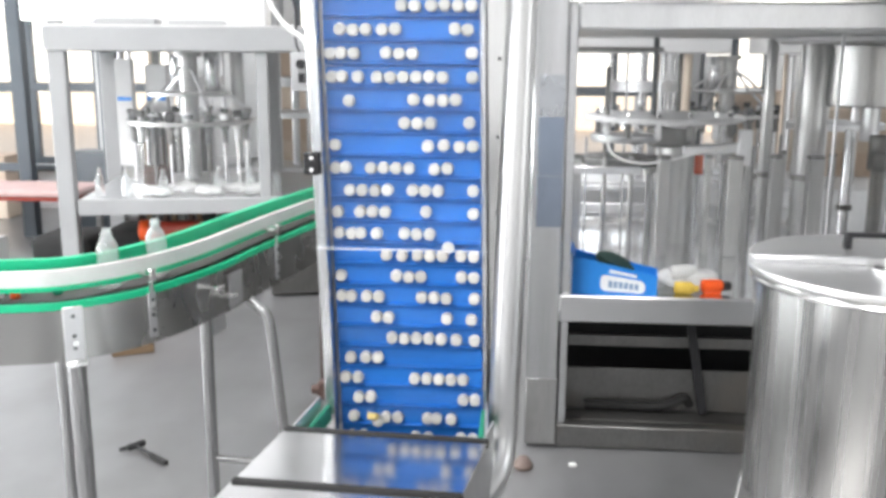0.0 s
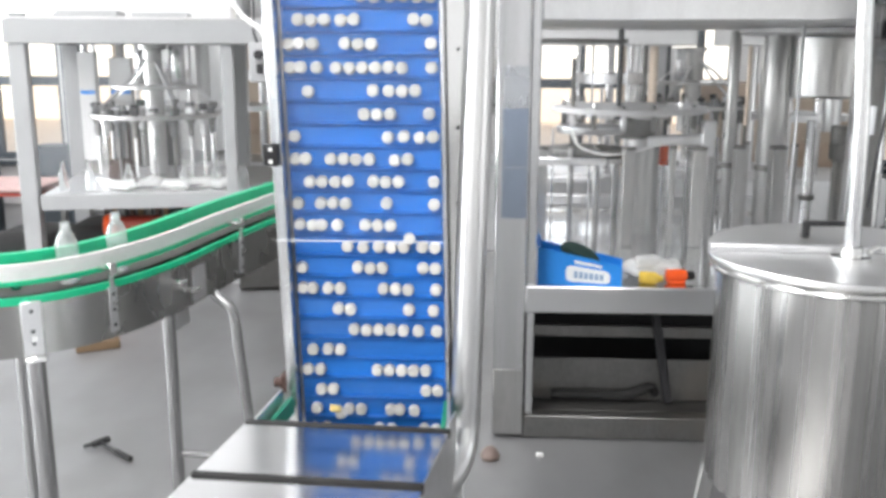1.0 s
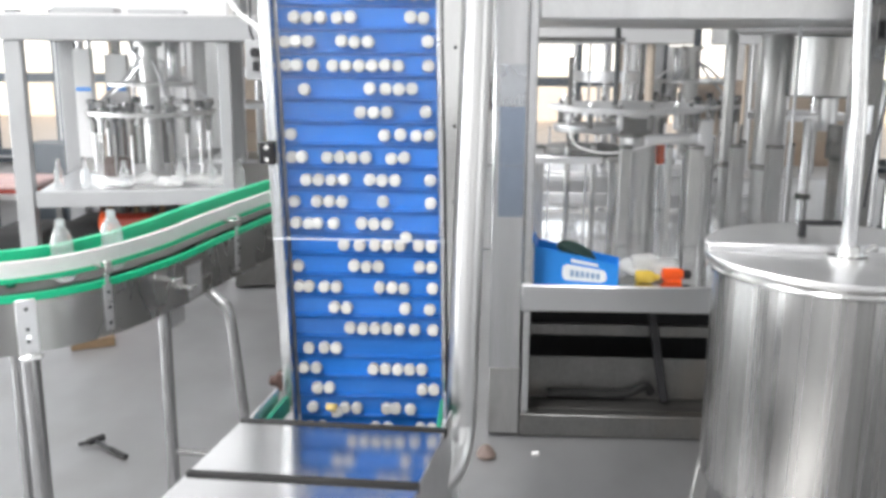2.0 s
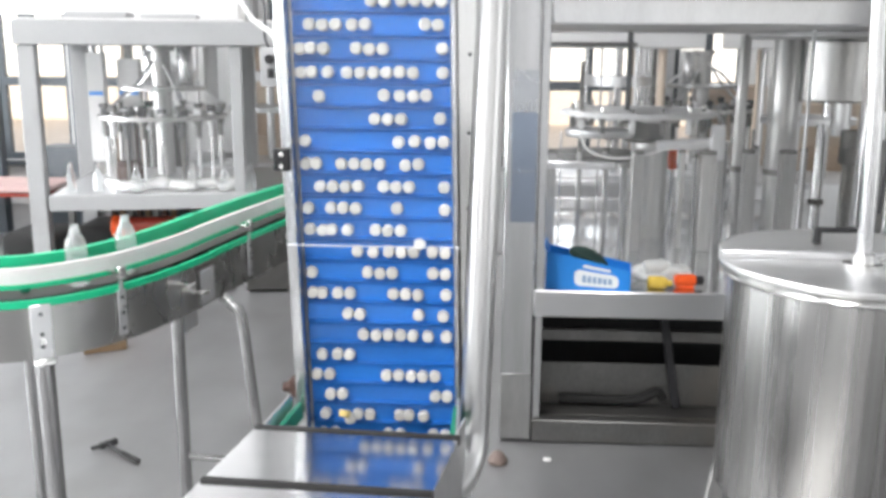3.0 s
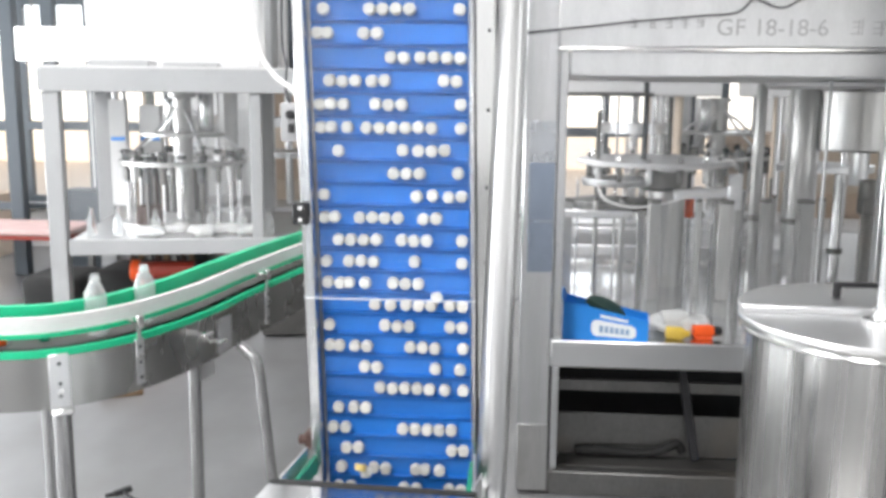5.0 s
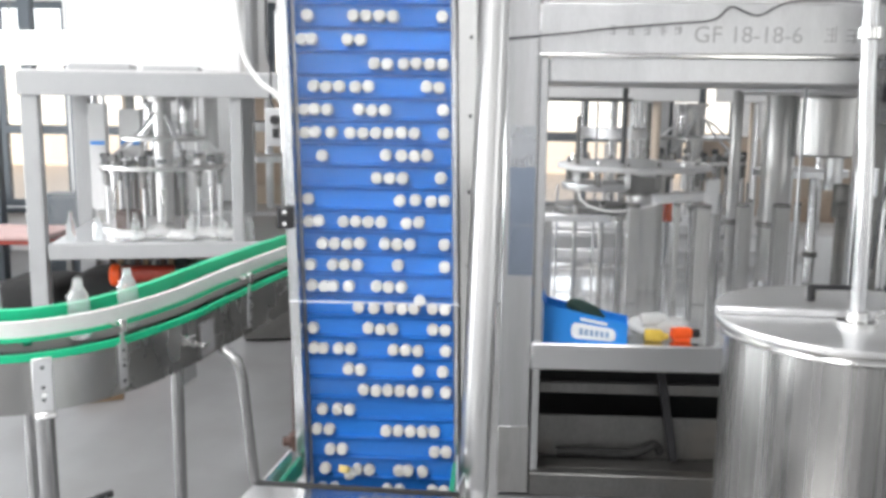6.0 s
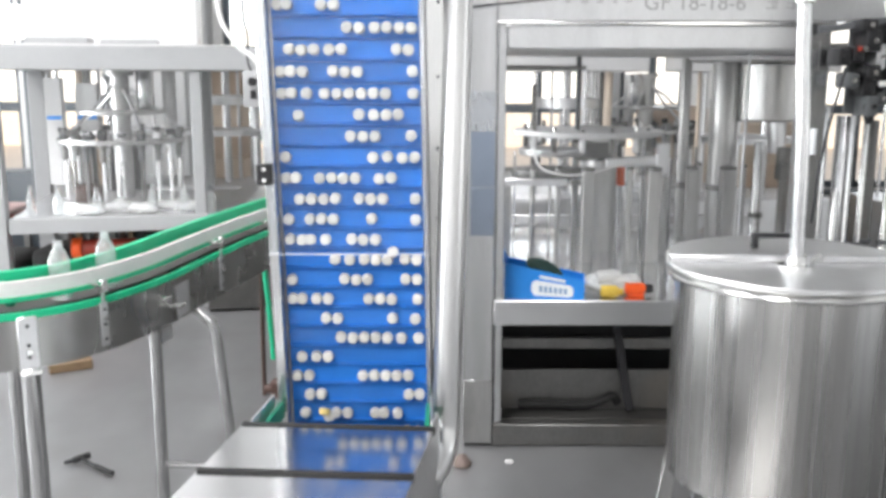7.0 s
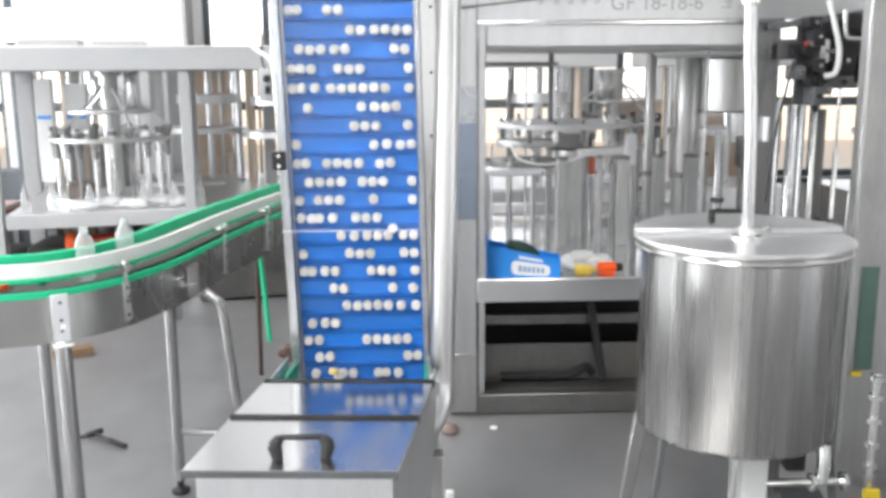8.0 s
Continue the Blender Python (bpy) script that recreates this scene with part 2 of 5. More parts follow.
def rod(p, q, r, bm=None, seg=20, r2=None, lip=0.0):
    p, q = Vector(p), Vector(q)
    b = bmesh.new()
    d = q - p
    bmesh.ops.create_cone(b, cap_ends=True, segments=seg, radius1=r, radius2=r if r2 is None else r2, depth=d.length)
    if lip:
        rim = [e for e in b.edges if any(len(f.verts) > 4 for f in e.link_faces)]
        bmesh.ops.bevel(b, geom=rim, offset=lip, segments=2, affect="EDGES", profile=0.5)
    m = d.to_track_quat("Z", "Y").to_matrix().to_4x4()
    m.translation = (p + q) / 2
    bmesh.ops.transform(b, matrix=m, verts=b.verts)
    if bm is None:
        return b
    join(bm, b)
    return bm


def lathe(profile, centre, seg=32, bm=None, axis=None, cap=True):
    """Turns (radius, height) pairs about the upright through centre, or about axis."""
    b = bmesh.new()
    rings = []
    for r, h in profile:
        rings.append([b.verts.new((max(r, 1e-4) * math.cos(2 * math.pi * i / seg), max(r, 1e-4) * math.sin(2 * math.pi * i / seg), h)) for i in range(seg)])
    for a, c in zip(rings, rings[1:]):
        for i in range(seg):
            b.faces.new((a[i], a[(i + 1) % seg], c[(i + 1) % seg], c[i]))
    if cap:
        b.faces.new(rings[0][::-1])
        b.faces.new(rings[-1])
    bmesh.ops.recalc_face_normals(b, faces=b.faces)
    m = Matrix.Identity(4) if axis is None else Vector(axis).to_track_quat("Z", "Y").to_matrix().to_4x4()
    m.translation = centre
    bmesh.ops.transform(b, matrix=m, verts=b.verts)
    if bm is None:
        return b
    join(bm, b)
    return bm


def glide(points, steps=8):
    """A smooth run of points through the given ones."""
    pts = [Vector(p) for p in points]
    pts = [2 * pts[0] - pts[1]] + pts + [2 * pts[-1] - pts[-2]]
    out = []
    for a, b, c, d in zip(pts, pts[1:], pts[2:], pts[3:]):
        for i in range(steps):
            t = i / steps
            out.append(0.5 * (2 * b + (c - a) * t + (2 * a - 5 * b + 4 * c - d) * t * t + (3 * b - a - 3 * c + d) * t ** 3))
    out.append(pts[-2])
    return out


def tube(points, r, seg=12, bm=None, steps=8, smooth=True):
    run = glide(points, steps) if smooth else [Vector(p) for p in points]
    b = bmesh.new()
    rings, side = [], None
    for i, p in enumerate(run):
        d = (run[min(i + 1, len(run) - 1)] - run[max(i - 1, 0)]).normalized()
        if side is None:
            side = d.cross(Vector((0.31, 0.2, 0.93))).normalized()
        side = (side - d * side.dot(d)).normalized()
        up = d.cross(side)
        rings.append([b.verts.new(p + r * (math.cos(2 * math.pi * k / seg) * side + math.sin(2 * math.pi * k / seg) * up)) for k in range(seg)])
    for a, c in zip(rings, rings[1:]):
        for k in range(seg):
            b.faces.new((a[k], a[(k + 1) % seg], c[(k + 1) % seg], c[k]))
    b.faces.new(rings[0][::-1])
    b.faces.new(rings[-1])
    bmesh.ops.recalc_face_normals(b, faces=b.faces)
    if bm is None:
        return b
    join(bm, b)
    return bm


def strip(path, inset, thick, z0, z1, bm=None):
    """An upright band along a level path: inset to the left of the way, with its own thickness."""
    b = bmesh.new()
    rows = []
    for i, p in enumerate(path):
        d = (path[min(i + 1, len(path) - 1)] - path[max(i - 1, 0)])
        nrm = Vector((-d.y, d.x, 0)).normalized()
        a, c = p + nrm * inset, p + nrm * (inset + thick)
        rows.append([b.verts.new((a.x, a.y, z0)), b.verts.new((a.x, a.y, z1)), b.verts.new((c.x, c.y, z1)), b.verts.new((c.x, c.y, z0))])
    for r, s in zip(rows, rows[1:]):
        for k in range(4):
            b.faces.new((r[k], r[(k + 1) % 4], s[(k + 1) % 4], s[k]))
    b.faces.new(rows[0][::-1])
    b.faces.new(rows[-1])
    bmesh.ops.recalc_face_normals(b, faces=b.faces)
    if bm is None:
        return b
    join(bm, b)
    return bm


def turned(x, y, z, degrees):
    return pose(x, y, z, 0, 0, degrees)


def shared(name, me, parent, m):
    """One of many alike pieces on one mesh, placed in its parent's space."""
    ob = new(name, me)
    ob.parent = parent
    ob.matrix_basis = m
    return ob


# ---- the hall ----
X0, X1, Y0, Y1, TOP = HALL["x0"], HALL["x1"], HALL["y0"], HALL["y1"], HALL["top"]
b = bmesh.new()
bmesh.ops.create_grid(b, x_segments=30, y_segments=30, size=12, matrix=Matrix.Translation((0, 1, 0)))
single("floor", b, FLOOR, "grey epoxy-coated concrete floor with scuffs and stains", "floor", kind="structure", origin=(0, 0, 0))

# north wall: windows from SILL to HEAD, piers between
# The span from -1.98 is assumed, added to brighten the background there.
WINDOWS_N = [(-7.1, -5.65), (-5.5, -4.05), (-3.9, -3.0), (-1.98, -0.7), (0.75, 1.66), (2.02, 2.70), (3.75, 5.2), (5.45, 6.9)]


def wall_with_windows(name, spans, lo, hi, fixed, along, label):
    b = bmesh.new()
    t0, t1 = fixed

    def block(a, c, z0, z1):
        if along == "x":
            box(a, c, t0, t1, z0, z1, 0, b)
        else:
            box(t0, t1, a, c, z0, z1, 0, b)
    block(lo, hi, 0, SILL)
    block(lo, hi, HEAD, TOP)
    at = lo
    for a, c in spans:
        block(at, a, SILL, HEAD)
        at = c
    block(at, hi, SILL, HEAD)
    return single(name, b, PLASTER, label, "wall", kind="structure", origin=(0, 0, 0))


wall_with_windows("wall_north", WINDOWS_N, X0 - 0.25, X1 + 0.25, (Y1, Y1 + 0.22), "x", "white panelled factory wall with a row of windows")
wall_with_windows("wall_west", WINDOWS_W, Y0, Y1, (X0 - 0.25, X0), "y", "white plastered factory wall with unseen windows added for light")
b = box(X1, X1 + 0.25, Y0, -3.1, 0, TOP, 0)
box(X1, X1 + 0.25, 0.2, Y1, 0, TOP, 0, b)
box(X1, X1 + 0.25, -3.1, 0.2, 3.1, TOP, 0, b)
single("wall_east", b, PLASTER, "white plastered factory wall with an unseen gate opening added for light", "wall", kind="structure", origin=(0, 0, 0))
b = bmesh.new()
for a, c, z0, z1 in ((X0 - 0.25, -4.1, 0, TOP), (-2.7, 3.5, 0, TOP), (4.9, X1 + 0.25, 0, TOP), (-4.1, -2.7, 3.0, TOP), (3.5, 4.9, 3.0, TOP)):
    box(a, c, Y0 - 0.25, Y0, z0, z1, 0, b)
single("wall_south", b, PLASTER, "white plastered factory wall with two unseen doorways added for light", "wall", kind="structure", origin=(0, 0, 0))
b = bmesh.new()
at = X0 - 0.25
for rx_ in ADDED_ROOF_LIGHTS:
    box(at, rx_ - 0.7, Y0 - 0.25, Y1 + 0.22, TOP, TOP + 0.2, 0, b)
    box(rx_ - 0.7, rx_ + 0.7, Y0 - 0.25, -5.9, TOP, TOP + 0.2, 0, b)
    box(rx_ - 0.7, rx_ + 0.7, 5.7, Y1 + 0.22, TOP, TOP + 0.2, 0, b)
    at = rx_ + 0.7
box(at, X1 + 0.25, Y0 - 0.25, Y1 + 0.22, TOP, TOP + 0.2, 0, b)
single("ceiling", b, PLASTER, "white factory ceiling with long unseen openings added for light", "ceiling", kind="structure", origin=(0, 0, 0))


def window(name, a, c, fixed, along):
    """A slate-framed window with a transom, a mullion and its panes."""
    def blk(u0, u1, v0, v1, z0, z1, bev=0.004, bm=None):
        return box(u0, u1, v0, v1, z0, z1, bev, bm) if along == "x" else box(v0, v1, u0, u1, z0, z1, bev, bm)
    f = fixed
    w = thing(name, ((a + c) / 2, f, SILL) if along == "x" else (f, (a + c) / 2, SILL), "slate-grey framed factory window full of daylight", "window", kind="structure")
    b = bmesh.new()
    for u0, u1, z0, z1 in ((a, a + 0.06, SILL, HEAD), (c - 0.06, c, SILL, HEAD), (a + 0.06, c - 0.06, SILL, SILL + 0.07), (a + 0.06, c - 0.06, HEAD - 0.07, HEAD)):
        blk(u0, u1, f, f + 0.08, z0, z1, 0.004, b)
    part("window_frame", b, MULLION, w)
    mid, tr = (a + c) / 2, 1.26
    part("mullion", blk(mid - 0.035, mid + 0.035, f + 0.005, f + 0.075, SILL + 0.07, HEAD - 0.07), MULLION, w)
    part("transom", blk(a + 0.06, c - 0.06, f - 0.004, f + 0.07, tr - 0.045, tr + 0.045), MULLION, w)
    part("window_sill", blk(a - 0.03, c + 0.03, f - 0.17, f + 0.05, SILL - 0.05, SILL - 0.006, 0.006), MULLION, w)
    for u0, u1 in ((a + 0.062, mid - 0.037), (mid + 0.037, c - 0.062)):
        for z0, z1 in ((SILL + 0.072, tr - 0.047), (tr + 0.047, HEAD - 0.072)):
            ob = part("pane", blk(u0, u1, f + 0.03, f + 0.036, z0, z1, 0), GLASS, w)
            ob.visible_shadow = False


k = 0
for a, c in WINDOWS_N:
    k += 1
    window("window_%d" % k, a, c, Y1 + 0.06, "x")
for a, c in WINDOWS_W:
    k += 1
    window("window_%d" % k, a, c, X0 - 0.16, "y")
for x_, w_ in ((-2.19, 0.24), (1.86, 0.24)):
    single("column", box(x_ - w_ / 2, x_ + w_ / 2, Y1 - 0.24, Y1 - 0.004, 0, TOP - 0.004, 0.01), PAINT_GREY, "grey painted steel column of the hall", "column", kind="structure")

# These backdrops give off their own glow in place of outdoor daylight.
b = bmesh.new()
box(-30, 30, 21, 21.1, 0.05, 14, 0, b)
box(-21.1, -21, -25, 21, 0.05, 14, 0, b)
single("backdrop", b, OUTSIDE, "pale glowing sheet in place of daylight outside the windows", "backdrop", kind="structure", origin=(0, 0, 0))
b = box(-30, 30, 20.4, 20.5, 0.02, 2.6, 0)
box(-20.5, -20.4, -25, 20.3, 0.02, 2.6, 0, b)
single("backdrop", b, OUTSIDE_WARM, "pale warm glowing sheet in place of the sunlit yard", "backdrop", kind="structure", origin=(0, 0, 0))
b = bmesh.new()
bmesh.ops.create_grid(b, x_segments=4, y_segments=4, size=60, matrix=Matrix.Translation((0, 0, -0.03)))
single("ground", b, BEIGE, "pale paved yard outside the hall", "ground", kind="structure", origin=(0, 0, 0))


# ---- cap elevator ----
LEAN_Y = -0.04
LEAN_X = -0.020


def belt_y(z):
    return 2.0 + (z - 1.34) * LEAN_Y


def belt_x(z):
    return (z - 1.34) * LEAN_X


BX0, BX1 = -0.183, 0.183
elevator = thing("cap_elevator", (0, 2.02, 0), "steep stainless cap elevator with a blue cleated plastic belt", "conveyor")
PITCH = 0.0536
ROW0 = 1.752          # height of the topmost patterned row of caps
b = box(BX0, BX1, -0.004, 0.004, -PITCH / 2 + 0.0004, PITCH / 2 - 0.0004, 0.0015)
join(b, box(BX0 + 0.004, BX1 - 0.004, -0.0065, -0.003, -PITCH / 2 + 0.006, -PITCH / 2 + 0.010, 0))
slat_mesh = finish(b, "belt_slat", BELT)
cleat_mesh = finish(box(BX0 + 0.003, BX1 - 0.003, -0.015, -0.004, -0.002, 0.002, 0.001), "cleat", CLEAT)
tilt = math.degrees(math.atan(LEAN_Y))
for i in range(-14, 22):
    z = ROW0 - i * PITCH - 0.002
    m = pose(belt_x(z), belt_y(z) + 0.012 - 2.02, z, -tilt)
    shared("belt_slat", slat_mesh, elevator, m)
    z2 = z - PITCH * 0.36
    shared("cleat", cleat_mesh, elevator, pose(belt_x(z2), belt_y(z2) + 0.012 - 2.02, z2, -tilt))


def leaning(x0, x1, d0, d1, z0, z1, bevel=0.003):
    """A box on the belt's slope: d0, d1 before and behind the belt's face."""
    b = box(x0, x1, d0, d1, z0, z1, bevel)
    for v in b.verts:
        v.co.y += belt_y(v.co.z)
        v.co.x += belt_x(v.co.z)
    return b


part("side_channel", leaning(BX0 - 0.030, BX0 - 0.004, -0.045, 0.09, 0.64, 2.50), STEEL_V, elevator)
part("side_channel", leaning(BX1 + 0.004, BX1 + 0.014, -0.045, 0.09, 0.64, 2.50), STEEL_V, elevator)
part("side_plate", leaning(BX1 + 0.016, BX1 + 0.062, 0.0, 0.10, 0.60, 2.50), CHROME, elevator)
part("back_plate", leaning(BX0, BX1, 0.03, 0.036, 0.64, 2.50, 0), STEEL_MATT, elevator)
b = bmesh.new()
for i in range(9):
    z = 0.86 + i * 0.18
    join(b, rod((BX1 + 0.040, belt_y(z) - 0.006, z), (BX1 + 0.040, belt_y(z) + 0.004, z), 0.0045, seg=8))
part("screw", b, DARKGREY, elevator)
for x in (BX0 - 0.016, BX1 + 0.04):
    part("leg", beam((x, 2.03, 0.03), (x, 2.03, 0.66), 0.04, 0.04), STEEL_MATT, elevator)
    part("foot", lathe(((0.03, 0), (0.03, 0.012), (0.012, 0.02), (0.012, 0.05)), (x, 2.03, 0), 16), BLACK, elevator)
cover = part("cover_sheet", leaning(BX0 - 0.022, BX1 + 0.012, -0.052, -0.049, 1.135, 2.48, 0), CLEAR, elevator, "clear plastic cover sheet over the belt")
cover.visible_shadow = False
part("cover_edge", leaning(BX0 - 0.030, BX1 + 0.018, -0.055, -0.049, 1.1315, 1.134, 0.0008), COVER_EDGE, elevator, "pale lower edge of the clear cover")
for z in (1.338, 1.88):
    h = part("hinge", leaning(BX0 - 0.046, BX0 - 0.008, -0.066, -0.046, z - 0.026, z + 0.026, 0.003), BLACK, elevator, "black plastic hinge")
    for dz in (-0.014, 0.014):
        part("screw", rod((BX0 - 0.026, belt_y(z) - 0.070, z + dz), (BX0 - 0.026, belt_y(z) - 0.062, z + dz), 0.0055, seg=10), CHROME, h, "bright screw head")

b = rod((-0.252, 2.06, 0.735), (-0.205, 2.06, 0.735), 0.013, seg=14, lip=0.004)
box(-0.235, -0.205, 2.045, 2.085, 0.71, 0.760, 0.006, b)
part("bearing", b, RUST, elevator, "brown rusty bearing block")

# caps riding on the cleats, two columns of characters to a cap's radius
CAP_ROWS = (
    "............o.......o...o...o................o..",
    "....o.............o...o...o...o..............o..",
    ".o...o..........o...o...........................",
    "........................o...o....o...o...o...o..",
    ".....o...o...o....o...o.................o...o...",
    ".o...o...o.........o...o...o.................o..",
    ".o...o....o.....o...o...o...o...o...o........o..",
    ".......o...................o....o...o...o.......",
    "........................o...o...o...........o...",
    "..o............................o....o....o...o..",
    ".o...o.......o...o...o...o.......o...o..........",
    "......o...o...o...o.......o...o...o..........o..",
    ".o.......o...o...o............o..............o..",
    "..o...o..o....o........o...o...o................",
    ".................o....o....o...o...o.....o...o..",
    "..o.................o...o...o............o...o..",
    ".o...o....o...o.............o...o...o........o..",
    ".............o...o..................o.......o...",
    "..................o...o...o...o...o....o.....o..",
    "....o....o...o..................................",
    ".o....o..................o...o...o...o...o......",
    "......o...o..............................o...o..",
    "....o..........o...o.........o..o....o..........",
    "...o...o.................o...o..........o...o...",
)


def cap_mesh(mat):
    """A ribbed screw cap with its flat top towards -y."""
    b = lathe(((0.0, 0.0), (0.0104, 0.0), (0.0108, 0.0010), (0.0122, 0.0012), (0.0139, 0.0036), (0.0141, 0.0140), (0.0145, 0.0145), (0.0145, 0.0175), (0.0120, 0.0175)), (0, 0, 0), 40, axis=(0, 1, 0))
    for v in b.verts:
        r = math.hypot(v.co.x, v.co.z)
        if r > 0.0137 and v.co.y < 0.0143:
            a = math.atan2(v.co.z, v.co.x)
            s = 1 - 0.035 * (round(a / (2 * math.pi) * 40) % 2)
            v.co.x *= s
            v.co.z *= s
    return finish(b, "screw_cap", mat, smooth=30)


cap_white, cap_yellow = cap_mesh(CAP), cap_mesh(CAP_YELLOW)
rng = random.Random(4)


def put_cap(me, m, label):
    ob = new("screw_cap", me)
    ob.matrix_basis = m
    tagged(ob, label, "bottle cap", "caps on the belt")


for r, text in enumerate(CAP_ROWS):
    z = ROW0 - (r - 2) * PITCH
    for c, mark in enumerate(text):
        if mark == "o":
            x = BX0 + (c + 0.5) / 48 * (BX1 - BX0)
            x = min(max(x, BX0 + 0.018), BX1 - 0.018)
            zz = z + rng.uniform(-0.0012, 0.0012)
            put_cap(cap_white, pose(x + belt_x(zz), belt_y(zz) - 0.0125, zz, -tilt + rng.uniform(-3, 3), rng.uniform(0, 360), 0), "ivory ribbed plastic bottle cap on the blue belt")
for x, z in ((0.108, ROW0 - 12 * PITCH + 0.024),):
    put_cap(cap_white, pose(x, belt_y(z) - 0.018, z, -tilt - 12, 30, 0), "ivory ribbed plastic bottle cap lying on other caps")
for x, y, z, a, me in ((-0.06, 1.955, 0.688, 40, cap_white), (-0.075, 1.948, 0.702, 100, cap_yellow)):
    put_cap(me, pose(x, y, z, a, 25, a), "loose %s plastic bottle cap at the foot of the belt" % ("ivory" if me is cap_white else "yellow"))

# cap hopper with two lids; its sides run slightly askew
HB, HR, HF, HZ = 1.762, 1.503, 1.188, 0.744
SKEW = 0.145


def skewed(x0, x1, y0, y1, z0, z1, bevel=0.002):
    b = box(x0, x1, y0, y1, z0, z1, bevel)
    for v in b.verts:
        v.co.x += (v.co.y - HB) * (SKEW + 0.09 * max(0.0, v.co.x))
        v.co.y -= 0.06 * v.co.x
    return b


hopper = thing("cap_hopper", (-0.05, 1.47, 0), "stainless steel cap hopper with a two-part lid", "hopper")
for args in ((-0.235, -0.231, 1.222, 1.90), (0.201, 0.205, 1.222, 1.90)):
    part("side_panel", skewed(*args, 0.40, HZ - 0.006, 0), STEEL_MATT, hopper)
part("front_panel", skewed(-0.235, 0.205, 1.216, 1.2205, 0.40, HZ - 0.008, 0), STEEL_MATT, hopper)
part("bottom_panel", skewed(-0.235, 0.205, 1.216, 1.90, 0.392, 0.398, 0), STEEL_MATT, hopper)
lid = part("back_lid", skewed(-0.252, 0.218, HR, HB, HZ - 0.003, HZ, 0.001), STEEL_LID, hopper)
# Steel lips of both lids, coloured near black for shade on their faces.
part("lid_lip", skewed(-0.252, 0.218, HB - 0.006, HB + 0.012, HZ - 0.016, HZ + 0.004, 0.002), RUBBER, lid, "folded back edge, dark to carry its shade")
part("lid_lip", skewed(-0.254, 0.220, HR - 0.012, HR + 0.004, HZ - 0.018, HZ + 0.004, 0.002), RUBBER, lid, "folded front edge, dark to carry its shade")
lid = part("front_lid", skewed(-0.256, 0.222, HF, HR - 0.012, HZ - 0.007, HZ - 0.003, 0.001), STEEL_SCUFFED, hopper)
part("lid_lip", skewed(-0.256, 0.222, HF - 0.004, HF + 0.004, HZ - 0.017, HZ - 0.001, 0.001), DARKGREY, lid, "folded front edge, dark to carry its shade")
hx, hy = -0.085, 1.268
handle = part("handle", box(hx - 0.047, hx + 0.047, hy - 0.008, hy + 0.010, HZ + 0.040, HZ + 0.050, 0.004, segments=2), BLACK, lid, "black plastic bow handle")
for s in (-1, 1):
    b = rod((hx + s * 0.046, hy, HZ + 0.046), (hx + s * 0.060, hy - 0.004, HZ + 0.026), 0.011, seg=12, r2=0.017, lip=0.002)
    rod((hx + s * 0.060, hy - 0.004, HZ + 0.030), (hx + s * 0.052, hy - 0.010, HZ - 0.003), 0.017, b, seg=12, r2=0.013, lip=0.002)
    part("handle_post", b, BLACK, handle)
for x in (-0.226, 0.196):
    for y in (1.235, 1.865):
        part("leg", skewed(x - 0.018, x + 0.018, y - 0.018, y + 0.018, 0.0, 0.394, 0.002), STEEL_MATT, hopper)
b = beam((-0.236, 1.79, 0.728), (-0.206, 1.95, 0.742), 0.006, 0.035, 0.001)
part("side_wing", b, STEEL_H, hopper)
b = beam((0.212, 1.78, 0.728), (0.206, 1.95, 0.742), 0.006, 0.035, 0.001)
part("side_wing", b, STEEL_H, hopper)
part("liner", beam((-0.214, 1.80, 0.700), (-0.186, 1.965, 0.712), 0.012, 0.045, 0.003), GREEN_DARK, hopper, "dark green side liner")
part("liner", beam((0.198, 1.80, 0.700), (0.200, 1.965, 0.712), 0.012, 0.045, 0.003), GREEN_DARK, hopper, "dark green side liner")
part("duct_post", box(0.172, 0.246, 1.80, 1.86, 0.0, 0.50, 0.004), STEEL_MID, hopper, "broad folded steel post")
part("chute", beam((-0.0, 1.79, 0.655), (0.0, 1.955, 0.645), 0.40, 0.006, 0.001), STEEL_MATT, hopper)

# polished duct beside the belt
duct = thing("air_duct", (0.265, 1.97, 0), "polished stainless pipe with a bend down to the hopper", "pipe")
part("pipe", tube(((0.282, 2.02, 2.5), (0.271, 2.0, 1.7), (0.257, 1.975, 1.1), (0.247, 1.968, 0.70)), 0.0365, 32, steps=8), DUCT, duct)
part("bend", tube(((0.247, 1.968, 0.70), (0.2455, 1.965, 0.66), (0.238, 1.945, 0.605), (0.215, 1.90, 0.568), (0.17, 1.84, 0.556)), 0.0370, 32, steps=6), DUCT, duct, "short polished pipe bend")

# switch box and its cables
sx, sy, sz = -0.242, 2.0, 1.548
sw = thing("switch_box", (sx, sy, sz - 0.045), "small grey switch box with a black rotary knob", "switch")
part("case", box(sx - 0.022, sx + 0.022, sy - 0.02, sy + 0.03, sz - 0.045, sz + 0.045, 0.004, segments=2), PAINT_GREY, sw)
part("knob", lathe(((0.011, 0), (0.011, 0.012), (0.009, 0.014)), (sx + 0.004, sy - 0.02, sz + 0.018), 18, axis=(0, -1, 0)), BLACK, sw, "black rotary knob")
part("button", box(sx - 0.003, sx + 0.012, sy - 0.026, sy - 0.019, sz - 0.025, sz - 0.003, 0.002), BLACK, sw, "black rocker button")
part("bracket", box(sx + 0.018, BX0 - 0.02, sy + 0.002, sy + 0.008, sz - 0.03, sz + 0.03, 0.001), STEEL_MATT, sw)
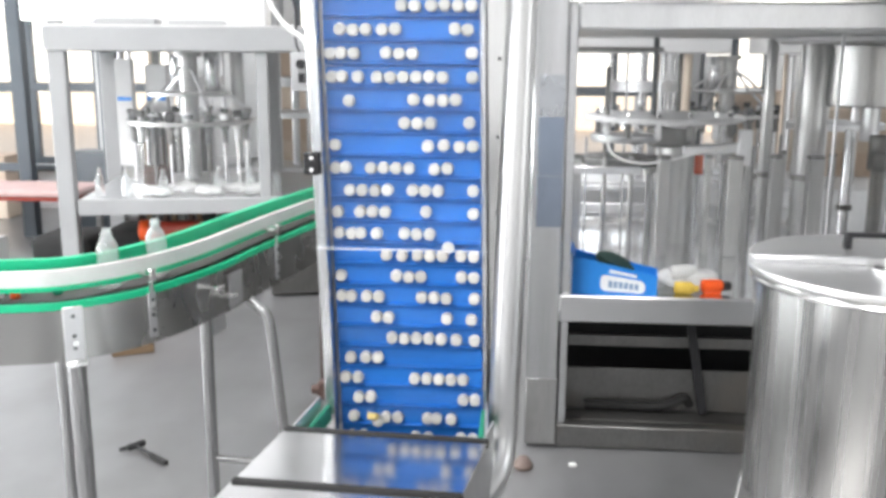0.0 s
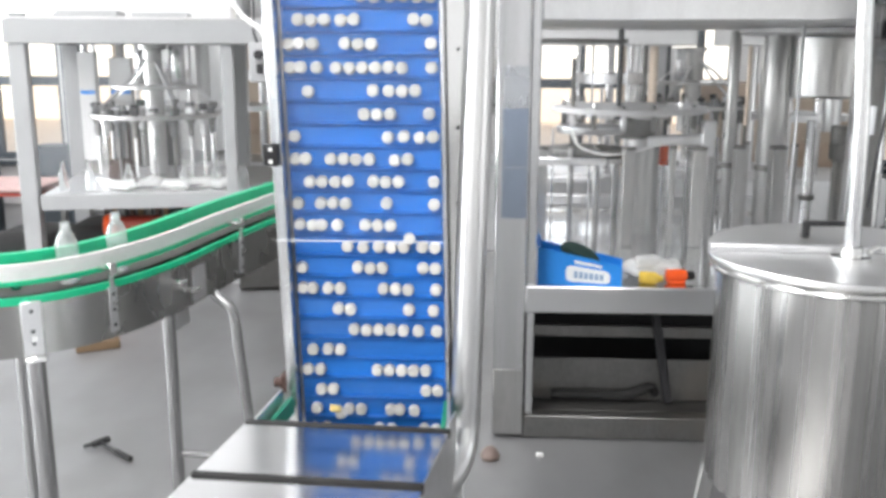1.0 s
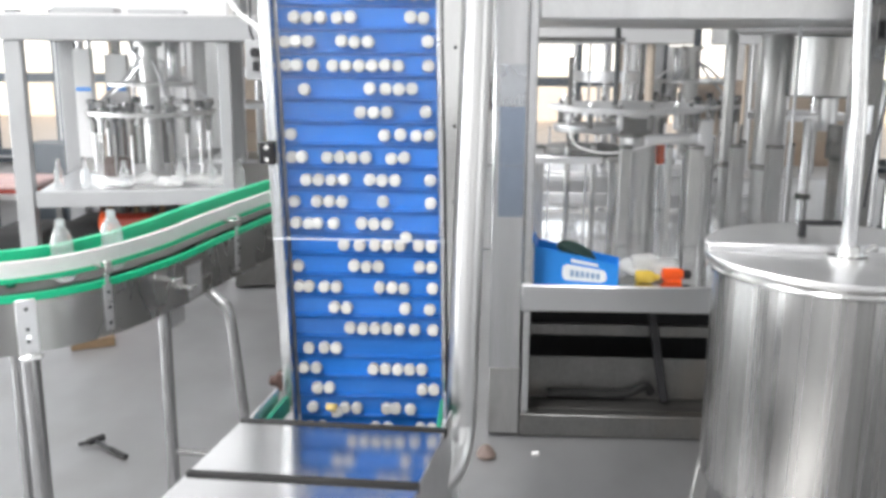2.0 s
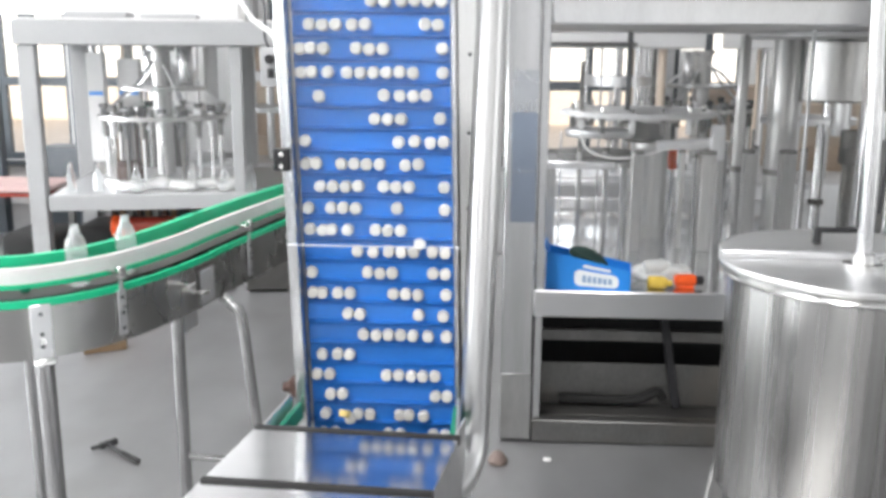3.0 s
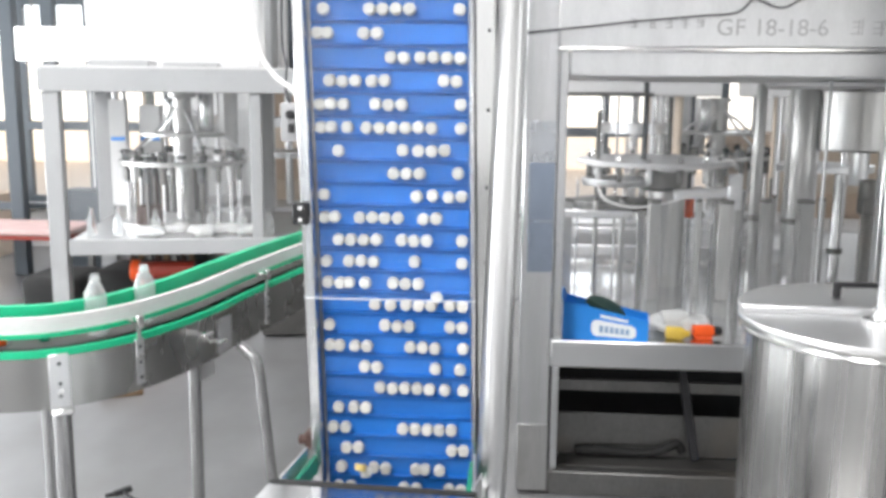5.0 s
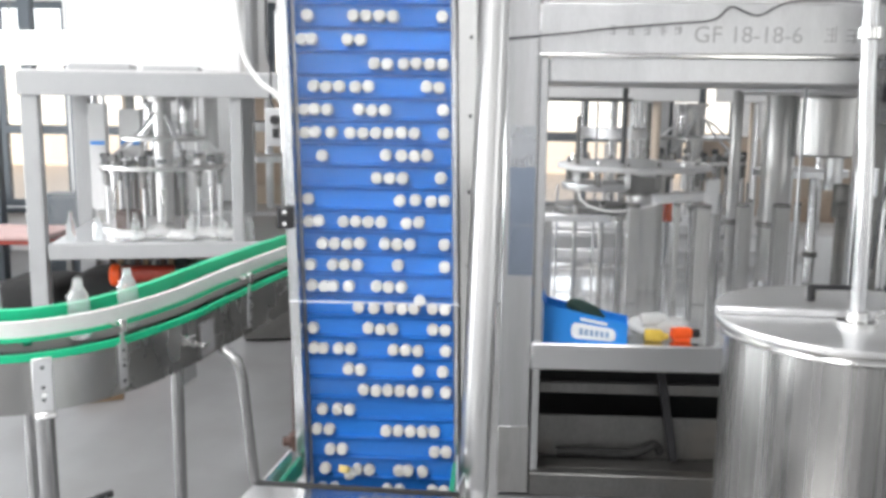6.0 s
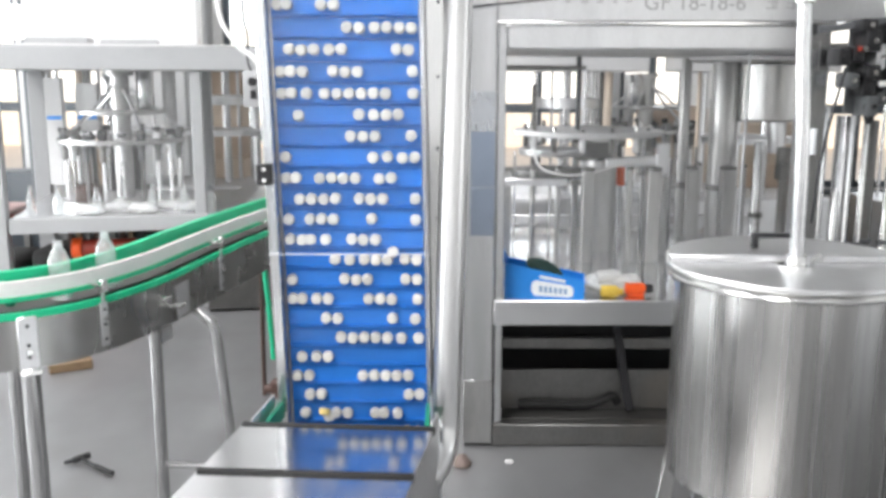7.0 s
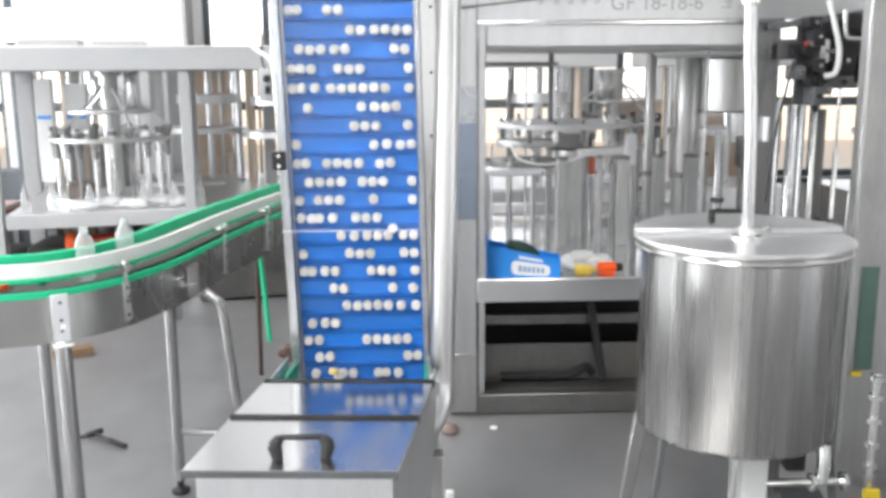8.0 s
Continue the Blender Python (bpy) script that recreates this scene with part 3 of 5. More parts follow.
single("cable", tube(((-0.37, 2.03, 2.1), (-0.325, 2.0, 1.76), (-0.285, 1.99, 1.665), (-0.237, 1.985, 1.625), (-0.222, 2.0, 1.595)), 0.0062, 10), CABLE_WHITE, "thick white cable drooping to the switch box", "cable")
single("cable", tube(((-0.262, 2.03, 2.1), (-0.264, 2.01, 1.76), (-0.252, 2.0, 1.68), (-0.254, 2.0, 1.62), (-0.246, 2.0, 1.592)), 0.0032, 8), CABLE_DARK, "thin dark cable running down to the switch box", "cable")

# ---- curved bottle conveyor ----
FACE = glide([(-2.6, 2.02, 0), (-1.9, 2.06, 0), (-1.45, 2.10, 0), (-1.15, 2.155, 0), (-0.969, 2.22, 0), (-0.815, 2.40, 0), (-0.712, 2.69, 0), (-0.652, 3.04, 0), (-0.565, 3.5, 0), (-0.43, 4.1, 0), (-0.30, 4.6, 0)], 8)
conveyor = thing("bottle_conveyor", (-0.9, 2.5, 0), "curved stainless bottle conveyor with green guide rails", "conveyor")
part("side_plate", strip(FACE, 0.0, 0.003, 0.735, 0.885), PLATE, conveyor)
part("side_plate", strip(FACE, 0.20, 0.003, 0.735, 0.885), PLATE, conveyor)
part("bed", strip(FACE, 0.006, 0.19, 0.80, 0.815), STEEL_OLD, conveyor)
part("edge_rail", strip(FACE, -0.004, 0.010, 0.8875, 0.908), GREEN, conveyor, "green plastic edge rail")
part("edge_rail", strip(FACE, 0.182, 0.022, 0.8875, 0.918), GREEN, conveyor, "green plastic edge rail")
part("guide_rail", strip(FACE, 0.050, 0.010, 0.944, 0.966), WHITE_PLASTIC, conveyor, "white plastic backing of the guide")
part("guide_rail", strip(FACE, 0.048, 0.012, 0.9665, 0.990), WHITE_PLASTIC, conveyor, "white plastic backing of the guide")
part("guide_rail", strip(FACE, 0.044, 0.018, 0.931, 0.9435), GREEN, conveyor, "bright green plastic guide rail")
part("guide_rail", strip(FACE, 0.150, 0.014, 0.958, 0.9785), GREEN, conveyor, "bright green plastic guide rail")
part("guide_rail", strip(FACE, 0.148, 0.020, 0.979, 1.003), GREEN, conveyor, "bright green plastic guide rail")


def on_face(i, inset=0.0, z=0.0):
    p, q = FACE[i], FACE[i + 1]
    d = (q - p).normalized()
    n = Vector((-d.y, d.x, 0))
    m = Matrix((d, n, Vector((0, 0, 1)))).transposed().to_4x4()
    m.translation = p + n * inset + Vector((0, 0, z))
    return m


# chain plates, coloured dark for the gap under the guide
plate = finish(box(-0.0245, 0.0245, -0.055, 0.055, -0.004, 0.004, 0.0015), "chain_plate", SHADE_STEEL)
run, i = 0.0, 0
for i in range(2, len(FACE) - 2):
    m = on_face(i, 0.107, 0.898)
    gap = (FACE[i + 1] - FACE[i]).length
    n_ = max(1, round(gap / 0.052))
    for j in range(n_):
        mm = m @ Matrix.Translation((j * gap / n_, 0, 0.0)) @ Matrix.Diagonal((min(1.0, gap / n_ / 0.051), 1, 1, 1))
        shared("chain_plate", plate, conveyor, Matrix.Translation(-ORIGIN[conveyor.name]) @ mm)


def hanger(i, z0, z1, wide=0.030):
    """A slotted upright strip on the side plate that holds the guide rails."""
    m = on_face(i, -0.006, 0)
    h = part("hanger", box(-wide / 2, wide / 2, -0.003, 0.003, z0, z1, 0.001, m=m), STEEL_MATT, conveyor)
    for z in (z0 + 0.022, (z0 + z1) / 2, z1 - 0.022):
        c = m @ Vector((0, -0.005, z))
        n = m.to_3x3() @ Vector((0, -1, 0))
        part("slot", rod(c - n * 0.0005, c + n * 0.0012, 0.006, seg=12), DARKGREY, h, "dark slot hole")
    c = m @ Vector((0, -0.004, z1 - 0.05))
    part("bolt", rod(c, c + m.to_3x3() @ Vector((0, -0.009, 0)), 0.008, seg=6), CHROME, h, "bright hexagon bolt")
    a, c2 = m @ Vector((0, -0.004, 0.945)), m @ Vector((0, 0.055, 0.945))
    part("clamp_rod", rod(a, c2, 0.006, seg=10), CHROME, h)
    part("clamp_block", box(-0.013, 0.013, -0.014, 0.006, 0.925, 0.965, 0.003, m=m), CHROME, h, "bright clamp block")
    part("clamp_post", box(-0.006, 0.006, -0.004, 0.002, z1, 0.955, 0.001, m=m), STEEL_MATT, h)


for i, z0, z1 in ((18, 0.755, 0.893), (40, 0.755, 0.893), (58, 0.755, 0.893), (66, 0.755, 0.893)):
    hanger(i, z0, z1)


def leg(i, splay):
    """A pair of tube legs with a drilled head plate on the near side."""
    m = on_face(i, -0.008, 0)
    l = part("leg", box(-0.027, 0.027, -0.004, 0.004, 0.735, 0.895, 0.002, m=m), STEEL_MATT, conveyor)
    for z in (0.775, 0.81, 0.868):
        part("hole", rod(m @ Vector((0, -0.0035, z)), m @ Vector((0, -0.0055, z)), 0.006, seg=12), DARKGREY, l, "dark drilled hole")
    part("bolt", rod(m @ Vector((0, -0.003, 0.79)), m @ Vector((0, -0.014, 0.79)), 0.009, seg=6), CHROME, l, "bright hexagon bolt")
    a, c = m @ Vector((0, 0.0, 0.74)), m @ Vector((splay, -0.012, 0.035))
    part("leg_tube", rod(a, c, 0.0255, seg=20), LEG_STEEL, l)
    part("collar", box(-0.03, 0.03, -0.03, 0.012, 0.722, 0.742, 0.006, m=m), CHROME, l)
    part("foot", lathe(((0.035, 0), (0.035, 0.012), (0.012, 0.022), (0.012, 0.045)), (c.x, c.y, 0), 18), BLACK, l)


leg(32, 0.0)
for i, inset in ((32, 0.215),):
    m = on_face(i, inset, 0)
    a, c = m @ Vector((0, 0, 0.80)), m @ Vector((0, 0, 0.035))
    l = part("leg", rod(a, c, 0.019, seg=16), LEG_STEEL, conveyor)
    part("foot", lathe(((0.032, 0), (0.032, 0.012), (0.011, 0.022), (0.011, 0.045)), (c.x, c.y, 0), 16), BLACK, l)
lx, ly = -0.742, 2.66
l = part("leg", rod((lx, ly, 0.05), (lx, ly, 0.735), 0.0205, seg=18), LEG_STEEL, conveyor)
part("foot", lathe(((0.035, 0), (0.035, 0.012), (0.013, 0.022), (0.013, 0.06)), (lx, ly, 0), 16), BLACK, l)
part("brace", rod((lx + 0.01, ly, 0.245), (-0.42, 2.62, 0.245), 0.011, seg=12), LEG_STEEL, l)
l = part("leg", tube(((-0.70, 2.97, 0.80), (-0.685, 2.95, 0.735), (-0.64, 2.935, 0.70), (-0.607, 2.93, 0.655), (-0.585, 2.93, 0.45), (-0.545, 2.93, 0.03)), 0.0195, 16), LEG_STEEL, conveyor, "bent tube leg")
for i, z in ((47, 0.845), (49, 0.80)):
    m = on_face(i, 0, z)
    k_ = part("knob", rod(m @ Vector((0, 0, 0)), m @ Vector((0, -0.035, 0)), 0.008, seg=12), CHROME, conveyor, "bright clamping knob")
    part("knob_wing", box(-0.024, 0.024, -0.044, -0.034, -0.007, 0.007, 0.003, m=m), CHROME, k_)
part("joint_plate", box(-0.05, 0.05, -0.005, -0.002, 0.745, 0.86, 0.001, m=on_face(51, 0, 0)), STEEL_MATT, conveyor)


b = box(-0.06, 0.06, 0.0, 0.006, 0.625, 0.745, 0.001, m=on_face(52, 0.09, 0))
for v in b.verts:
    if v.co.z > 0.7:
        v.co.xy += 0.3 * (v.co.xy - on_face(52, 0.09, 0).translation.xy) * -1
part("gusset", b, STEEL_MATT, conveyor, "pale folded bracket under the conveyor")
for x, y, mat, tint in ((-1.154, 2.262, ORANGE, "orange"), (-1.058, 2.320, GREEN_DARK, "green"), (-1.20, 2.255, LABEL_WHITE, "white")):
    b = lathe(((0.0, 0), (0.013, 0), (0.014, 0.002), (0.014, 0.016), (0.012, 0.018), (0.0, 0.018)), (x, y, 0.9022), 20)
    single("loose_closure", b, mat, "small %s plastic closure lying on the conveyor chain" % tint, "closure", "closures on the chain")


def bottle(x, y, z, rot, h=0.185):
    """An empty clear bottle with a shaped waist and an open ringed neck."""
    prof = [(0.0, 0.006), (0.022, 0.0), (0.031, 0.004), (0.0325, 0.015), (0.0315, 0.05), (0.029, 0.062), (0.0315, 0.075), (0.0325, 0.11), (0.030, 0.128), (0.020, 0.152), (0.0135, 0.160), (0.0130, 0.166), (0.0165, 0.167), (0.0165, 0.170),
            (0.0128, 0.171), (0.0128, 0.185), (0.0112, 0.185), (0.0112, 0.162), (0.018, 0.150), (0.028, 0.127), (0.0305, 0.11), (0.0298, 0.02), (0.0, 0.01)]
    return single("bottle", lathe([(r, a * h / 0.185) for r, a in prof], (x, y, z), 28, cap=False), PET, "empty clear plastic bottle standing on the conveyor", "bottle", "bottles on the conveyor")


for i, off in ((38, 0.0), (44, 0.004)):
    p = on_face(i, 0.107, 0) @ Vector((off, 0, 0))
    bottle(p.x, p.y, 0.9022, 0, 0.182)

# green strip and rod that hang behind the elevator
single("guide_strip", tube(((-0.62, 4.0, 0.83), (-0.63, 4.0, 0.78), (-0.63, 4.0, 0.66), (-0.615, 4.0, 0.45), (-0.60, 4.0, 0.20)), 0.013, 8), GREEN, "loose green plastic guide strip hanging by the conveyor", "strip")
single("conveyor_post", rod((-0.66, 4.04, 0), (-0.655, 4.04, 0.80), 0.012, seg=14), RUST, "thin dark rusty post beside the conveyor", "post")


# ---- filling machine with open frame (stainless) ----
FY = 3.40
filler = thing("filling_machine", (1.1, 4.3, 0), "open stainless frame of a bottle filling machine with a tray", "machine")
part("cabinet_column", box(0.325, 0.452, FY, FY + 0.16, 0.012, 2.35, 0.006), STEEL_V, filler)
# Three thin blue-grey plates on the column's front, the top one paler.
for z0, z1, mat in ((0.93, 1.13, PATCH_BLUE), (1.133, 1.36, PATCH_BLUE), (1.363, 1.52, PATCH_PALE)):
    part("patch", box(0.35, 0.449, FY - 0.003, FY - 0.0008, z0, z1, 0.0005), mat, filler, "blue-grey patch on the steel column")
part("kick_panel", box(0.327, 0.450, FY - 0.004, FY - 0.001, 0.016, 0.30, 0.001), STEEL_MID, filler)
for x, y in ((0.457, FY + 0.02), (1.685, FY + 0.02), (0.457, 5.35), (1.9, 5.35)):
    w = 0.035 if x < 1 else 0.11
    part("post", box(x, x + w, y, y + 0.06, 0.0, 2.3, 0.004), STEEL_V, filler)
part("top_beam", box(0.495, 1.683, FY + 0.005, FY + 0.085, 1.69, 1.784, 0.005), STEEL_MATT, filler)
part("beam_edge", box(0.452, 1.80, FY - 0.012, FY + 0.0045, 1.784, 1.797, 0.003), CHROME, filler, "polished bright edge strip")
sign = part("name_plate", box(0.452, 2.6, FY + 0.004, FY + 0.05, 1.80, 1.985, 0.003), STEEL_MATT, filler, "steel fascia with a row of dark unreadable lettering")
letters = random.Random(9)


def glyph_bars(x, w, z0, z1):
    """An unreadable character as a few upright and level bars."""
    b = bmesh.new()
    for j in range(3):
        zz = z0 + (z1 - z0) * (0.1 + 0.36 * j) + letters.uniform(-0.004, 0.004)
        join(b, box(x + letters.uniform(0, 0.3) * w, x + w - letters.uniform(0, 0.3) * w, FY + 0.0015, FY + 0.0039, zz, zz + 0.004, 0))
    for j in range(2):
        xx = x + w * letters.uniform(0.15, 0.8)
        join(b, box(xx, xx + 0.004, FY + 0.0010, FY + 0.0039, z0 + letters.uniform(0, 0.01), z1 - letters.uniform(0, 0.01), 0))
    part("print_bar", b, INK_DARK, sign)


for x in (0.71, 0.78, 0.84, 0.90, 0.955):
    glyph_bars(x, 0.032, 1.868, 1.902)
for x in (1.515, 1.59):
    glyph_bars(x, 0.052, 1.842, 1.906)


def words(text, x, z, height, spread):
    """Dark printed letters on the fascia."""
    cu = bpy.data.curves.new("print", "FONT")
    cu.body, cu.size, cu.extrude, cu.space_character = text, height * 1.4, 0.0008, spread
    ob = new("print", cu)
    me = bpy.data.meshes.new_from_object(ob.evaluated_get(bpy.context.evaluated_depsgraph_get()))
    bpy.data.objects.remove(ob)
    me.transform(Matrix.Translation(Vector((x, FY + 0.0025, z)) - ORIGIN[sign.name]) @ pose(0, 0, 0, 90))
    me.materials.clear()
    me.materials.append(INK_DARK)
    ob = new("print", me)
    ob.parent = sign
    tagged(ob, "dark printed letters")


words("GF", 1.03, 1.843, 0.062, 1.05)
words("18-18-6", 1.165, 1.843, 0.062, 1.0)
part("ceiling_panel", box(0.50, 2.6, FY + 0.09, 5.5, 1.70, 1.72, 0.003), PAINT_WHITE, filler, "white underside of the machine's top")
part("top_box", box(0.34, 2.6, FY + 0.06, 5.5, 1.99, 2.35, 0.004), PAINT_WHITE, filler)
part("tray_lip", box(0.452, 1.684, FY - 0.006, FY + 0.012, 0.545, 0.654, 0.005), STEEL_H, filler)
part("tray", box(0.452, 1.9, FY + 0.013, 5.4, 0.600, 0.632, 0.003), STEEL_LID, filler)
# Bars and panels below the tray are coloured dark for the shade there.
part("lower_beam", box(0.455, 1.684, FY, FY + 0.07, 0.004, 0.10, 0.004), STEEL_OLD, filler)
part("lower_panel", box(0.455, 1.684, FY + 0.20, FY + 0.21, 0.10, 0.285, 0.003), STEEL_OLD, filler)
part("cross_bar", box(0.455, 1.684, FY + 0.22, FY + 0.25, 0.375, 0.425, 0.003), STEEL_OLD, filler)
part("cross_bar", box(0.455, 1.684, FY + 0.40, FY + 0.43, 0.455, 0.48, 0.003), SHADE_STEEL, filler)
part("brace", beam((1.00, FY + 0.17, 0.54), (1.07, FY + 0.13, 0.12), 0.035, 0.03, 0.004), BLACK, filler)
part("under_panel", box(0.466, 1.888, FY + 0.62, FY + 0.63, 0.02, 0.598, 0), BLACK, filler, "black back panel added for the shade under the tray")
part("side_panel", box(0.458, 0.464, FY + 0.17, 5.3, 0.08, 0.598, 0), SHADE_STEEL, filler)
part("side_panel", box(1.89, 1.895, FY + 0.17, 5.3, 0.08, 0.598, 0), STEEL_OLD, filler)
part("back_beam", box(0.5, 2.2, 5.36, 5.42, 0.66, 0.72, 0.004), STEEL_MATT, filler)
part("back_beam", box(0.5, 2.2, 5.36, 5.42, 0.80, 0.83, 0.004), STEEL_MATT, filler)
# Pale sheet added to veil the machine's inside with haze.
ob = part("guard_door", box(0.50, 1.66, 3.98, 3.986, 0.636, 1.688, 0.001), HAZED, filler, "assumed clear guard panel with haze put into its colour")
ob.visible_shadow = False
for x in (0.498, 1.656):
    part("door_edge", box(x - 0.006, x + 0.006, 3.974, 3.992, 0.634, 1.69, 0.002), STEEL_MATT, filler)
part("drop_plate", box(0.52, 0.95, 4.3, 4.75, 1.615, 1.635, 0.004), STEEL_OLD, filler)
for x in (0.39, 1.74):
    part("foot", lathe(((0.04, 0), (0.04, 0.012), (0.016, 0.024), (0.016, 0.05)), (x, FY + 0.08, 0), 18), RUST, filler)
part("cable_run", tube(((0.58, 3.58, 0.125), (0.70, 3.57, 0.13), (0.82, 3.58, 0.122), (0.92, 3.57, 0.135), (1.0, 3.585, 0.165), (1.03, 3.60, 0.13)), 0.02, 10), RUBBER, filler, "dark cable bundle lying on the lower beam")
part("cable_shelf", box(0.455, 1.684, FY + 0.071, FY + 0.199, 0.07, 0.10, 0.003), SHADE_STEEL, filler)

# cap sorting turret in the machine
turret = thing("capping_turret", (1.02, 4.7, 0.632), "stainless rinsing turret with a round white table and star wheel", "machine part")
part("table_disc", lathe(((0.0, 0), (0.40, 0), (0.405, 0.006), (0.405, 0.022), (0.40, 0.028), (0.0, 0.03)), (1.03, 4.72, 1.268), 44), PAINT_WHITE, turret)
part("column", lathe(((0.090, 0), (0.090, 0.60), (0.125, 0.602), (0.125, 0.635)), (1.105, 4.70, 0.632), 28), STEEL_MID, turret)
part("hub", lathe(((0.09, 0), (0.12, 0.02), (0.12, 0.10), (0.07, 0.13)), (1.06, 4.70, 1.13), 28), STEEL_OLD, turret)
part("drop_rod", rod((0.965, 4.66, 1.29), (0.965, 4.66, 1.69), 0.014, seg=14), DARKGREY, turret)
part("star_wheel", lathe(((0.0, 0), (0.20, 0), (0.205, 0.01), (0.205, 0.04), (0.0, 0.045)), (0.80, 4.55, 1.055), 30), STEEL_OLD, turret)
part("star_wheel", lathe(((0.0, 0), (0.17, 0), (0.175, 0.01), (0.175, 0.035), (0.0, 0.04)), (0.82, 4.62, 1.165), 30), STEEL_MATT, turret)
part("arm", beam((1.10, 4.5, 1.13), (1.42, 4.5, 1.15), 0.05, 0.05), STEEL_MATT, turret)
part("sensor_frame", box(1.36, 1.43, 4.46, 4.50, 1.06, 1.24, 0.006), STEEL_MATT, turret)
tr = random.Random(21)
for j in range(14):
    a = j / 14 * 2 * math.pi
    x, y = 1.03 + 0.34 * math.cos(a), 4.72 + 0.34 * math.sin(a)
    g = part("gripper", box(x - 0.014, x + 0.014, y - 0.014, y + 0.014, 1.19, 1.266, 0.004), STEEL_OLD if j % 2 else STEEL_MATT, turret)
    part("nozzle", rod((x, y, 1.298), (x, y, 1.298 + tr.uniform(0.015, 0.04)), 0.011, seg=10), STEEL_OLD if j % 3 else CHROME, g)
part("hose", tube(((0.70, 4.36, 1.20), (0.74, 4.33, 1.12), (0.86, 4.31, 1.085), (1.00, 4.31, 1.10), (1.15, 4.33, 1.14), (1.32, 4.38, 1.165)), 0.006, 8), CABLE_WHITE, turret, "thin white air hose")
# Red-capped post, added for a small red spot in the machine.
red_post = thing("signal_lamp", (1.235, 4.78, 0.632), "slim steel post with a red cap", "lamp")
part("stem", rod((1.235, 4.78, 0.632), (1.235, 4.78, 0.98), 0.012, seg=12), STEEL_V, red_post)
part("cap", rod((1.235, 4.78, 0.98), (1.235, 4.78, 1.09), 0.024, seg=16, lip=0.004), ORANGE, red_post, "red plastic cap")
single("guard_rail", box(0.52, 0.86, 4.22, 4.25, 1.04, 1.075, 0.004), STEEL_MATT, "level stainless guard bar in the machine", "rail")
for x, y, w in ((0.555, 4.30, 0.055), (0.70, 4.35, 0.022), (0.835, 4.40, 0.026), (0.975, 4.30, 0.056), (1.20, 4.36, 0.030), (1.315, 4.32, 0.070), (1.42, 4.5, 0.030), (1.53, 4.4, 0.050), (1.62, 4.6, 0.026), (1.72, 4.4, 0.070), (1.83, 4.5, 0.030)):
    p = thing("guard_post", (x, y, 0.632), "upright stainless post standing on the machine tray", "post", "guard posts")
    part("tube", box(x - w / 2, x + w / 2, y - w / 2, y + w / 2, 0.632, 1.11, 0.004), STEEL_MID, p)
    part("cap", lathe(((w * 0.62, 0), (w * 0.62, 0.014), (w * 0.3, 0.018)), (x, y, 1.11), 14), STEEL_OLD, p)
sl = random.Random(17)
for j in range(16):
    x, y, h = 0.56 + j * 0.098 + sl.uniform(-0.02, 0.02), sl.uniform(4.95, 5.25), sl.uniform(0.45, 0.98)
    w = sl.choice((0.012, 0.018, 0.026, 0.04))
    p = thing("guide_upright", (x, y, 0.632), "slim stainless upright carrying bottle guides", "upright", "bottle guide uprights")
    part("bar", box(x - w / 2, x + w / 2, y - 0.01, y + 0.01, 0.632, 0.632 + h, 0.002), sl.choice((STEEL_V, STEEL_MATT, STEEL_OLD)), p)
    part("clip", box(x - w / 2 - 0.014, x + w / 2 + 0.014, y - 0.022, y - 0.0105, 0.632 + h * 0.62, 0.632 + h * 0.62 + 0.035, 0.003), sl.choice((DARKGREY, STEEL_MATT, CHROME)), p)
# product drum and cylinders
drum = thing("product_drum", (2.165, 5.0, 1.30), "hanging stainless product drum of the filler", "drum")
part("shell", lathe(((0.0, 0.0), (0.21, 0.0), (0.218, 0.01), (0.218, 0.315), (0.0, 0.327)), (2.135, 5.0, 1.335), 40), STEEL_MID, drum)
part("top_disc", lathe(((0.0, 0), (0.50, 0.0), (0.54, 0.012), (0.54, 0.03), (0.0, 0.035)), (2.20, 5.0, 1.664), 48), PAINT_WHITE, drum, "wide white dished top")
part("neck", rod((2.16, 4.95, 1.15), (2.16, 4.95, 1.34), 0.05, seg=18), STEEL_MATT, drum)
part("hanger", rod((2.165, 5.0, 1.69), (2.165, 5.0, 1.703), 0.03, seg=18), STEEL_OLD, drum)
for x, y, r, z0, z1, mat in ((1.868, 5.0, 0.078, 0.632, 1.69, STEEL_MID), (1.66, 5.1, 0.03, 0.632, 1.69, STEEL_MID), (2.03, 4.85, 0.028, 0, 1.22, STEEL_V), (2.26, 4.75, 0.04, 0, 1.05, STEEL_OLD)):
    if x > 1.9:
        b = rod((x, y, 0), (x, y, z1), r, seg=22, lip=0.004)
    else:
        b = rod((x, y, z0), (x, y, z1), r, seg=24, lip=0.004)
    cy = thing("steel_cylinder", (x, y, 0), "upright stainless cylinder of the filling machine", "cylinder", "machine cylinders")
    part("barrel", b, mat, cy)
    part("collar", lathe(((r, 0), (r + 0.012, 0.004), (r + 0.012, 0.03), (r, 0.034)), (x, y, 0.72 + 0.3 * (z1 - 1.0)), 20), STEEL_OLD, cy)
b = box(2.09, 2.19, 4.66, 4.76, 1.02, 1.11, 0.012, segments=2)
rod((2.14, 4.72, 1.10), (2.14, 4.72, 1.20), 0.055, b, seg=20, lip=0.006)
single("valve_block", rod((2.14, 4.72, 0.0), (2.14, 4.72, 1.19), 0.036, b, seg=18), STEEL_OLD, "dull steel valve block under the product drum", "valve")

# things lying on the tray
bx = thing("carton", (0.68, 3.55, 0.632), "open bright blue printed carton with a white label", "carton")
bm_ = turned(0.684, 3.565, 0.6325, -8)
W, D, Hh = 0.172, 0.075, 0.125

